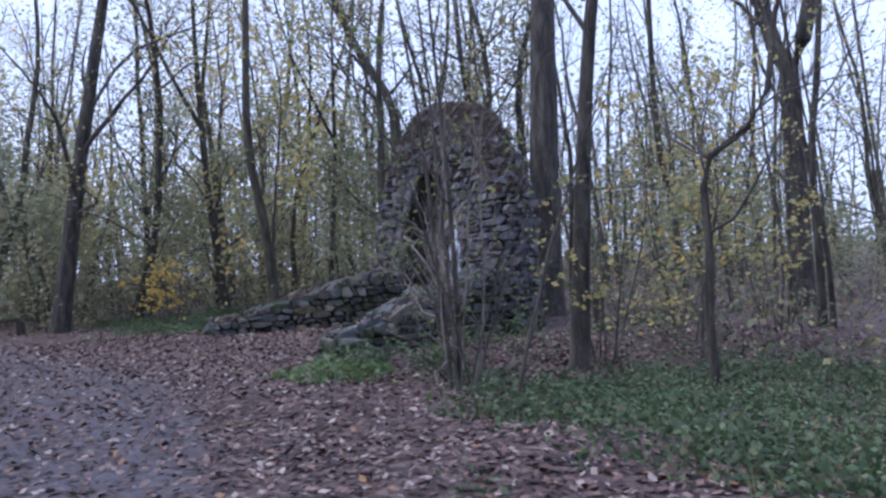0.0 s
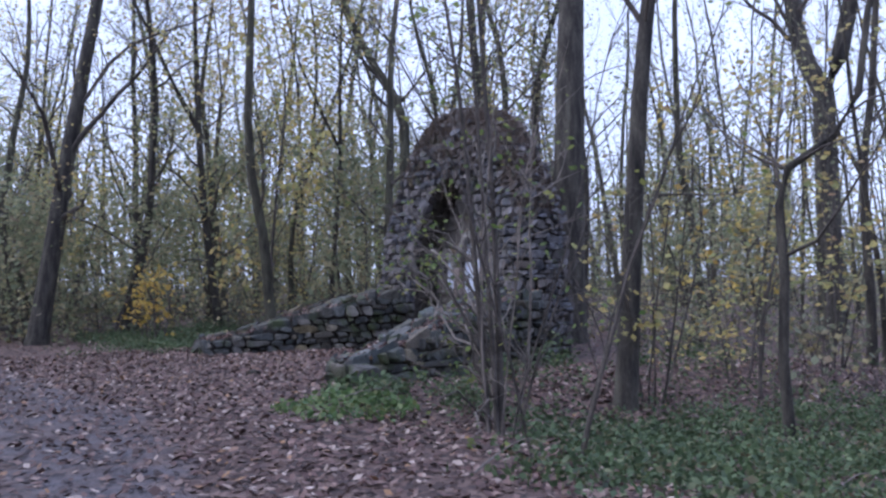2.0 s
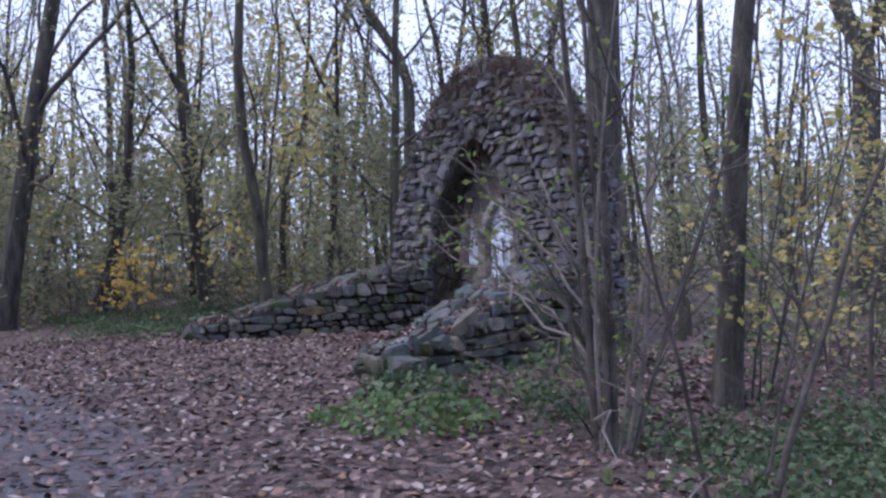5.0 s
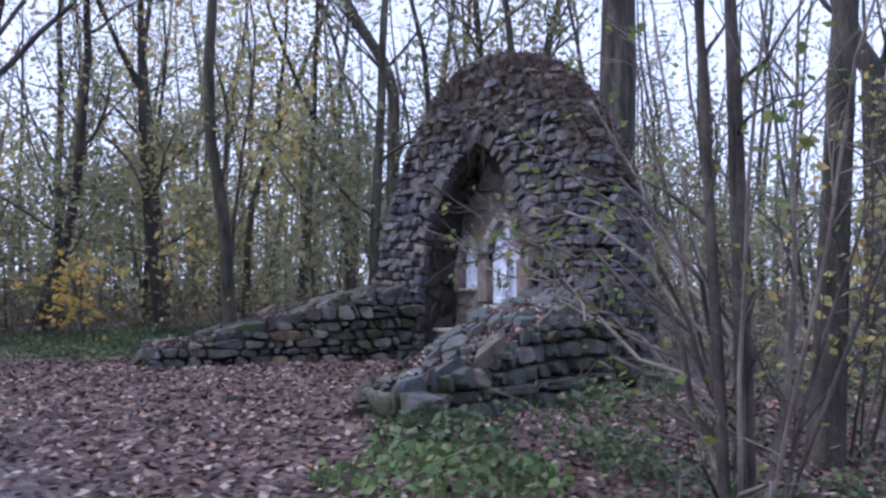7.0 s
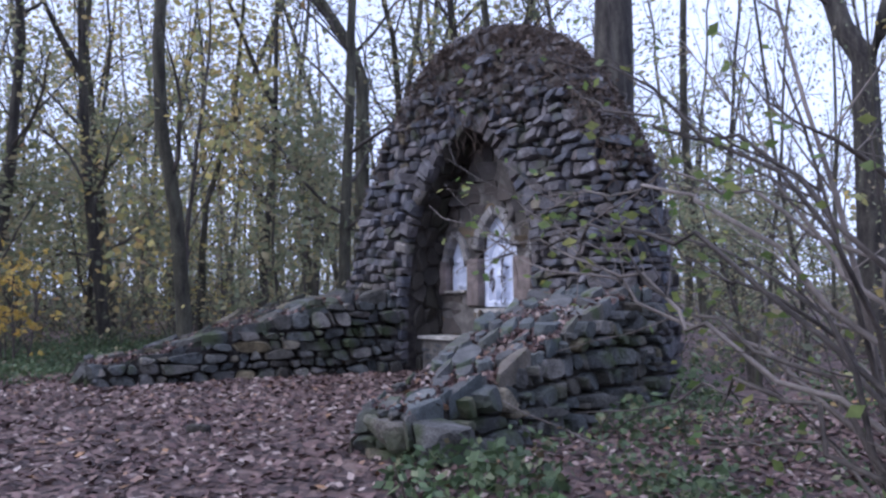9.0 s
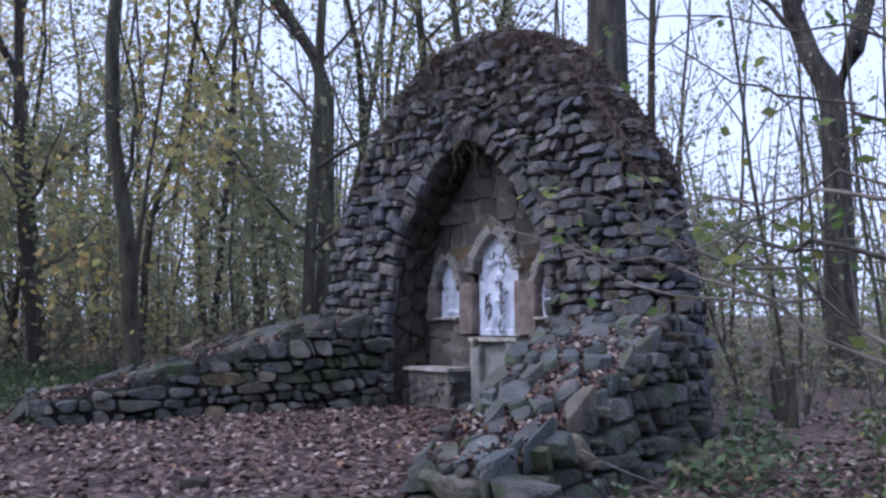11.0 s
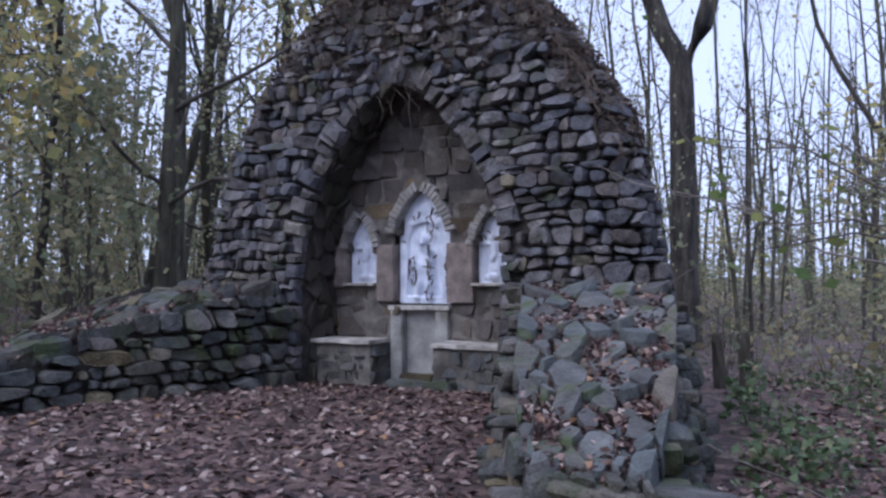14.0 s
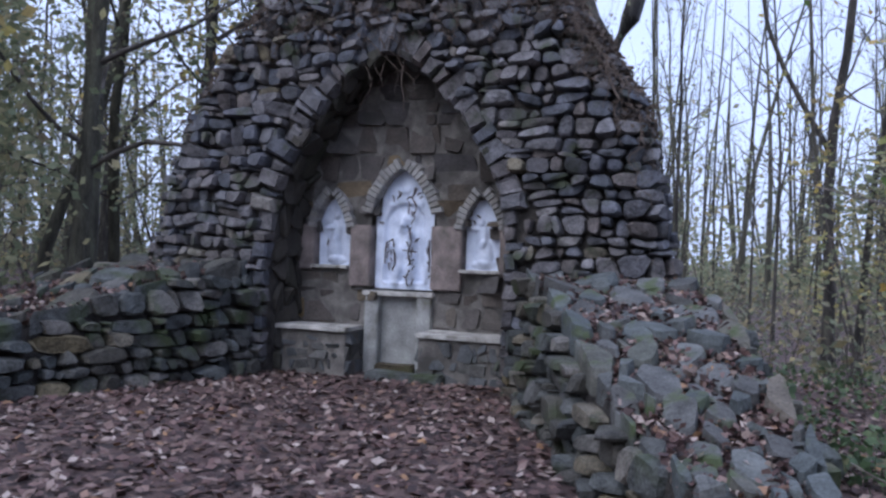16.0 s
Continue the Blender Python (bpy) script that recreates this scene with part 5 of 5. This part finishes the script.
stem_shrub("elder_shrub", "many-stemmed bare shrub with a few green leaves", (7.84, -4.65), 10, 560, mat_leaf_green, 0.075, 3,
           [[(7.8, -4.65, 0.5), (7.4, -4.7, 1.3), (6.4, -4.4, 1.8), (5.3, -4.2, 2.0)], [(7.8, -4.65, 0.4), (7.6, -4.4, 1.1), (6.9, -3.8, 1.4), (6.0, -3.2, 1.9)],
            [(7.8, -4.65, 0.6), (7.7, -5.1, 1.6), (6.9, -5.2, 2.4), (6.2, -5.3, 2.7)], [(7.8, -4.65, 0.7), (6.75, -4.72, 1.24), (6.36, -4.57, 1.39), (5.85, -4.41, 1.59), (5.01, -4.33, 1.81), (4.72, -4.34, 1.9)],
            [(7.8, -4.65, 0.9), (6.79, -4.75, 1.75), (6.27, -4.67, 1.8), (5.82, -4.58, 1.78), (5.24, -4.51, 1.71), (4.86, -4.44, 1.65)],
            [(7.8, -4.65, 1.0), (6.74, -4.6, 1.96), (6.33, -4.46, 2.04), (5.63, -4.29, 2.08), (5.31, -4.27, 2.07)],
            [(7.8, -4.65, 0.4), (7.4, -4.6, 0.94), (6.78, -4.55, 1.26), (6.11, -4.5, 1.56), (5.36, -4.45, 1.97), (4.34, -4.4, 2.48)],
            [(7.8, -4.65, 0.6), (7.07, -4.5, 1.07), (6.47, -4.45, 1.3), (5.79, -4.4, 1.52), (4.89, -4.35, 1.77), (3.98, -4.3, 2.15)],
            [(7.8, -4.65, 1.1), (7.65, -4.75, 1.58), (7.21, -4.7, 2.07), (6.76, -4.65, 2.26), (6.23, -4.6, 2.41), (5.74, -4.55, 2.8), (5.2, -4.5, 3.04)],
            [(7.8, -4.65, 1.0), (7.47, -4.4, 1.54), (6.86, -4.35, 1.94), (6.26, -4.3, 2.07), (5.59, -4.25, 1.88), (5.21, -4.2, 1.77)],
            [(7.8, -4.65, 0.4), (7.36, -4.7, 0.88), (6.98, -4.65, 0.94), (6.49, -4.6, 0.86), (5.75, -4.55, 0.68)],
            [(7.8, -4.65, 0.9), (7.62, -4.6, 1.37), (7.21, -4.55, 1.78), (6.86, -4.5, 2.35), (6.51, -4.45, 2.88)],
            [(7.8, -4.65, 0.7), (7.42, -4.5, 1.16), (6.92, -4.45, 1.5), (6.41, -4.4, 1.6), (6.2, -4.35, 1.9)],
            [(7.8, -4.65, 0.1), (8.3, -5.1, 0.5), (8.75, -5.5, 0.35), (9.1, -5.6, 0.05)], [(7.8, -4.65, 0.1), (8.0, -5.2, 0.5), (8.3, -5.9, 0.4)], [(7.8, -4.65, 0.1), (7.3, -4.4, 0.7), (6.6, -4.2, 0.6)]], thick=3)
stem_shrub("hazel_sapling", "thin sapling with bright green and yellow leaves", (6.6, -1.2), 5, 340, mat_leaf_autumn, 0.11, 4)
stem_shrub("maple_sapling", "small sapling covered in bright yellow leaves", (-6.6, -5.35), 5, 420, mat_leaf_yellow, 0.12, 6, tall=0.5)
stem_shrub("hornbeam_sapling", "young sapling with yellow leaves at the wood's edge", (5.6, 4.4), 7, 300, mat_leaf_autumn, 0.12, 8, tall=1.5)
stem_shrub("beech_sapling", "young sapling with pale yellow leaves beside the weeds", (6.3, 1.0), 4, 150, mat_leaf_yellow, 0.11, 18)
stem_shrub("spindle_sapling", "slender sapling with sparse green leaves", (9.5, -5.15), 3, 70, mat_leaf_green, 0.07, 12)

# ---- low green growth ----
def herb_density(x, y):
    n = noise.noise((x * 0.55, y * 0.55, 5.0)) + 0.5 * noise.noise((x * 1.6, y * 1.6, 9.0))
    if abs(y - track_line(x)) < 1.6:
        return 0
    if y < track_line(x):
        return 0.5 + n
    if x > 4.0 and y > -1.5 and x < 4.8:
        return 0.12 + 0.5 * n
    if x > 4.7:
        edge = np.interp(x, [4.7, 7, 9.5, 12, 16], [-4.4, -5.2, -5.5, -6.6, -7.6])
        return (0.5 * smoothstep((y - edge) / 1.2) + 0.6 * n) * smoothstep((y - edge + 0.9) / 0.9) * (0.25 if x < 7.5 and y > -3.8 else 1.0) * smoothstep((20.0 - x) / 4.0 + 0.5 * n)
    if x < -3.2 and y < 3:
        return 0.55 * smoothstep((y + 7.2) / 1.5) * smoothstep((-3.3 - x) / 1.2) + 0.5 * n if y > -8 else 0
    if y > 1.3:
        return 0.25 + 0.5 * n
    return 0


hrng = np.random.default_rng(15)
centres = []
while len(centres) < 90000:
    if hrng.random() < 0.62:
        x, y = hrng.uniform(4.0, 19.5), hrng.uniform(-8.2, 3)
    elif hrng.random() < 0.5:
        x, y = hrng.uniform(-12, -3.3), hrng.uniform(-7.6, -1)
    else:
        x, y = hrng.uniform(-20, 20), hrng.uniform(-16, 14)
    if -3.6 < x < (4.0 if y > -1.5 else 4.7) and -5.2 < y < 1.0:
        continue
    if hrng.random() < herb_density(x, y):
        h = hrng.uniform(0.05, 0.26) + 0.22 * smoothstep(1.6 * noise.noise((x * 0.8, y * 0.8, 6.0)))
        z = ground_z(x, y)
        for j in range(7):
            centres.append((x + hrng.normal(0, 0.07), y + hrng.normal(0, 0.07), z + h * hrng.uniform(0.25, 1.0)))
v, q = leaf_cloud(centres, 0.062, hrng, 0.04, 0.5)
herbs = quads_fast("ground_cover", v, q, mat_herb)
tagged(herbs, "low green nettles and ivy covering the wood floor", "ground cover", kind="stuff")

# grass among the herbs
gc = []
while len(gc) < 900:
    x, y = hrng.uniform(9.0, 17), hrng.uniform(-7.6, -1.5)
    if hrng.random() < herb_density(x, y):
        gc.append((x, y, ground_z(x, y)))
gc = np.array(gc)
n = len(gc)
a = hrng.uniform(0, 6.28, n)
side = np.stack([np.cos(a), np.sin(a), np.zeros(n)], 1) * 0.006
bow = np.stack([-np.sin(a), np.cos(a), np.zeros(n)], 1) * hrng.uniform(0.02, 0.14, n)[:, None]
up = np.stack([np.zeros(n), np.zeros(n), hrng.uniform(0.08, 0.2, n)], 1)
gv = np.stack([gc - side, gc + side, gc + bow * 0.4 + up * 0.65 + side * 0.7, gc + bow + up], 1).reshape(-1, 3)
grass = quads_fast("grass", gv, np.arange(4 * n).reshape(n, 4), mat_grass)
tagged(grass, "fine green woodland grass among fallen leaves", "grass", kind="stuff")

# twiggy brush and low leaves under the trees
brng = np.random.default_rng(61)
brush, bv, bf = [], [], []
while len(brush) < 44000:
    x, y = brng.uniform(-42, 24), brng.uniform(-24, 38)
    if is_open(x, y) or (abs(x) < 4.6 and -5 < y < 2.4) or math.hypot(x + 2, y + 3) < 6.5:
        continue
    if x > 5 and y < 1.5 or y > 1 and x < -3 and brng.random() < (0.6 if x > -22 else 0.1):
        continue
    z, tall = ground_z(x, y), brng.uniform(0.5, 2.4) * (0.55 if x > -3 and y > -1 else 1.0)
    for j in range(3):
        ex, ey = x + brng.normal(0, 0.3), y + brng.normal(0, 0.3)
        tube([(x, y, z - 0.05), ((x + ex) / 2, (y + ey) / 2, z + tall * 0.6), (ex, ey, z + tall)], [0.010, 0.007, 0.003], 3, bv, bf)
    for j in range(26):
        brush.append((x + brng.normal(0, 0.4), y + brng.normal(0, 0.4), z + tall * brng.uniform(0.05, 1.0)))
thicket = tagged(empty("thicket"), "dense twiggy brush and low autumn leaves under trees", "undergrowth", kind="stuff")
v, q = leaf_cloud(brush, 0.16, brng, 0.1, 0.5)
quads_fast("brush_leaves", v, q, mat_leaf_brush, thicket)
mesh_object("brush_twigs", bv, bf, mat_twig, thicket)

# single leafy clump at the end of the wing wall
def herb_clump(at, radius, height, leaves, seed, label, mat=mat_herb):
    r = np.random.default_rng(seed)
    c = []
    for k in range(leaves):
        a, d = r.uniform(0, 6.28), radius * math.sqrt(r.random())
        c.append((d * math.cos(a), d * math.sin(a), height * r.uniform(0.1, 1.0) * (1 - 0.6 * (d / radius) ** 2)))
    clump = tagged(empty("herb_clump", (at[0], at[1], ground_z(*at))), label, "plant")
    v, q = leaf_cloud(c, 0.085, r, 0.02, 0.5)
    quads_fast("leaves", v, q, mat, clump)
    sv, sf = [], []
    for k in range(26):
        x, y, z = c[k]
        tube([(x * 0.5, y * 0.5, -0.03), (x * 0.8, y * 0.8, z * 0.6), (x, y, z)], [0.004, 0.003, 0.002], 4, sv, sf)
    tagged(mesh_object("stalk_growth", sv, sf, mat_herb, clump), kind="stuff")
    return clump


herb_clump((6.35, -5.7), 0.85, 0.24, 620, 31, "leafy green weed clump on leaf litter", mat_grass)
herb_clump((5.2, -4.9), 0.6, 0.3, 420, 32, "green ground ivy beside the wall end")
herb_clump((4.2, -0.9), 0.35, 0.6, 150, 34, "green ivy climbing the outer wall foot")
herb_clump((4.75, -2.6), 0.4, 0.4, 170, 33, "green weeds growing against the wall")

# ---- fallen leaves ----
lrng = np.random.default_rng(25)
pts = []
while len(pts) < 62000:
    if lrng.random() < 0.66:
        x, y = lrng.uniform(-5, 15), lrng.uniform(-11.5, -0.4)
    elif lrng.random() < 0.3:
        x, y = lrng.uniform(3.5, 9), lrng.uniform(-3, 7)
    else:
        x, y = lrng.uniform(-16, 20), lrng.uniform(-14, 8)
    if -1.5 < x < 1.5 and y > -0.45 and y < 0.9:
        continue
    on_track = abs(y - track_line(x)) < 1.15
    if on_track and lrng.random() < 0.5:
        continue
    if 1.6 + 0.42 * (-y - 0.5) < x < 4.4 and -4.7 < y < 0.8:
        continue
    if -3.5 < x < -1.4 - 0.27 * (-y - 0.5) and -5.0 < y < 0.8:
        continue
    pts.append((x, y, ground_z(x, y) + lrng.uniform(0.008, 0.035)))
c = np.array(pts)
n = len(c)
a = lrng.uniform(0, 6.28, n)
tip = np.stack([np.cos(a), np.sin(a), lrng.normal(0, 0.28, n)], 1)
wide = np.stack([-np.sin(a), np.cos(a), lrng.normal(0, 0.35, n)], 1)
s = lrng.uniform(0.022, 0.052, n)[:, None]
lv = np.stack([c - tip * s, c + wide * s * 0.62, c + tip * s * 1.1, c - wide * s * 0.62], 1).reshape(-1, 3)
litter = quads_fast("leaf_litter", lv, np.arange(4 * n).reshape(n, 4), mat_litter)
tagged(litter, "curled brown fallen leaves scattered over the clearing", "fallen leaves", kind="stuff")

# ---- small things ----
bark_piece = part("bark_piece", block(-0.11, 0.11, -0.05, 0.05, -0.01, 0.06, 0.012, 0.03, 5, 4), mat_bark, None)
bark_piece.location = (2.02, -5.46, 0.02)
bark_piece.rotation_euler = (0.1, 0.05, 0.5)
tagged(bark_piece, "dark lump of broken bark lying on leaves", "bark")


def rough_post(at, height, radius, lean, seed):
    r = np.random.default_rng(seed)
    pv, pf = [], []
    pts = [(lean[0] * f * height, lean[1] * f * height, height * f - 0.1 * (f == 0)) for f in (0, 0.3, 0.6, 0.85, 1.0)]
    tube(pts, [radius * q for q in (1.2, 1.0, 0.95, 0.9, 0.75)], 9, pv, pf)
    o = len(pv) - 9
    pf.append(tuple(range(o, o + 9)))
    pv = [tuple(np.array(p) + r.normal(0, 0.012, 3)) for p in pv]
    ob = mesh_object("wooden_stump", pv, pf, mat_wood)
    ob.location = (at[0], at[1], ground_z(*at))
    return tagged(ob, "rotten mossy wooden stump standing in weeds", "stump", "rotten stumps")


rough_post((3.75, 0.9), 0.72, 0.06, (0.02, 0.03), 1)
rough_post((3.36, 1.5), 0.66, 0.065, (-0.06, 0.02), 2)

seat = tagged(empty("log_bench", (-9.6, -9.35, ground_z(-9.6, -9.35))), "dark weathered wooden bench at the wood's edge", "bench")
part("seat_plank", block(-0.22, 0.22, -0.85, 0.85, 0.40, 0.50, 0.02, 0.01, 3, 4), mat_wood, seat)
part("leg", block(-0.16, 0.16, -0.62, -0.40, -0.05, 0.40, 0.02, 0.01, 4, 2), mat_wood, seat)
part("leg", block(-0.16, 0.16, 0.40, 0.62, -0.05, 0.40, 0.02, 0.01, 5, 2), mat_wood, seat)

# dead vines over the grotto's shoulder and arch
vrng = np.random.default_rng(51)


def vine(pts, r):
    vv, vf = [], []
    tube(pts, list(np.linspace(r, r * 0.4, len(pts))), 4, vv, vf)
    return tagged(mesh_object("dead_vine", vv, vf, mat_vine, smooth=True), "thin dead vine hanging over fieldstones", "vine", "dead vines")


for k in range(58):
    x = vrng.uniform(-0.3, 2.9) if k > 7 else vrng.uniform(-0.25, 0.25)
    z = min(outline_z, 5.1) if (outline_z := float(np.interp(abs(x), PROFILE_W[::-1], PROFILE_Z[::-1]))) and k > 7 else 3.85
    steps = vrng.integers(5, 9)
    pts = []
    for q in range(steps):
        pts.append((x, front_y(z) - 0.10 + (0.09 if k <= 7 and z < 3.7 else 0.0), z))
        x, z = x + vrng.normal(0.02, 0.07), z - vrng.uniform(0.06, 0.16)
    vine(pts, vrng.uniform(0.004, 0.009))

# brown mat of dead vines and leaves over the crown of the stonework
gv, gf, gl = [], [], []
for k in range(1100):
    z = 5.12 - 2.3 * vrng.random() ** 1.6
    side = 1 if vrng.random() < 0.6 else -1
    u = outline_w(z) + vrng.uniform(-0.22, 0.75)
    pts = []
    for q in range(4):
        pts.append(facade_place(side * max(u, 0.02), min(z, 5.13), vrng.uniform(0.05, 0.14)))
        u, z = u + vrng.normal(0, 0.09), z - vrng.uniform(-0.02, 0.12)
    tube(pts, [0.006, 0.006, 0.005, 0.003], 3, gv, gf)
    gl += [np.array(p) for p in pts[:3]]
for k in range(700):
    z = 5.1 - 1.25 * vrng.random() ** 1.4
    u = vrng.uniform(-1, 1) * outline_w(z)
    pts = []
    for q in range(4):
        pts.append(facade_place(u, min(z, 5.13), vrng.uniform(0.06, 0.14)))
        u, z = u + vrng.normal(0, 0.05), z - vrng.uniform(0.0, 0.13)
    tube(pts, [0.005, 0.005, 0.004, 0.002], 3, gv, gf)
    gl += [np.array(p) for p in pts[:2]]
thatch = tagged(empty("vine_thatch"), "brown mat of dead vines covering the stone crown", "vines", kind="stuff")
mesh_object("vine_tangle", gv, gf, mat_vine, thatch)
v, q = leaf_cloud(np.array(gl), 0.055, vrng, 0.03)
quads_fast("dead_leaves", v, q, mat_vine, thatch)

# fallen sticks in the undergrowth
for k in range(26):
    x, y = vrng.uniform(5, 14), vrng.uniform(-6.5, 0.5)
    a, ln = vrng.uniform(0, 6.28), vrng.uniform(0.5, 1.6)
    pts, rr, _ = wander((x, y, ground_z(x, y) + 0.03), (math.cos(a), math.sin(a), vrng.uniform(0.0, 0.7)), ln, 5, 0.010, 0.004, vrng, 0.12, -0.05)
    kv, kf = [], []
    tube([(p[0], p[1], max(p[2], ground_z(p[0], p[1]) + 0.01)) for p in pts], rr, 5, kv, kf)
    tagged(mesh_object("fallen_stick", kv, kf, mat_twig_pale, smooth=True), "pale dead stick lying in the undergrowth", "stick", "fallen sticks")
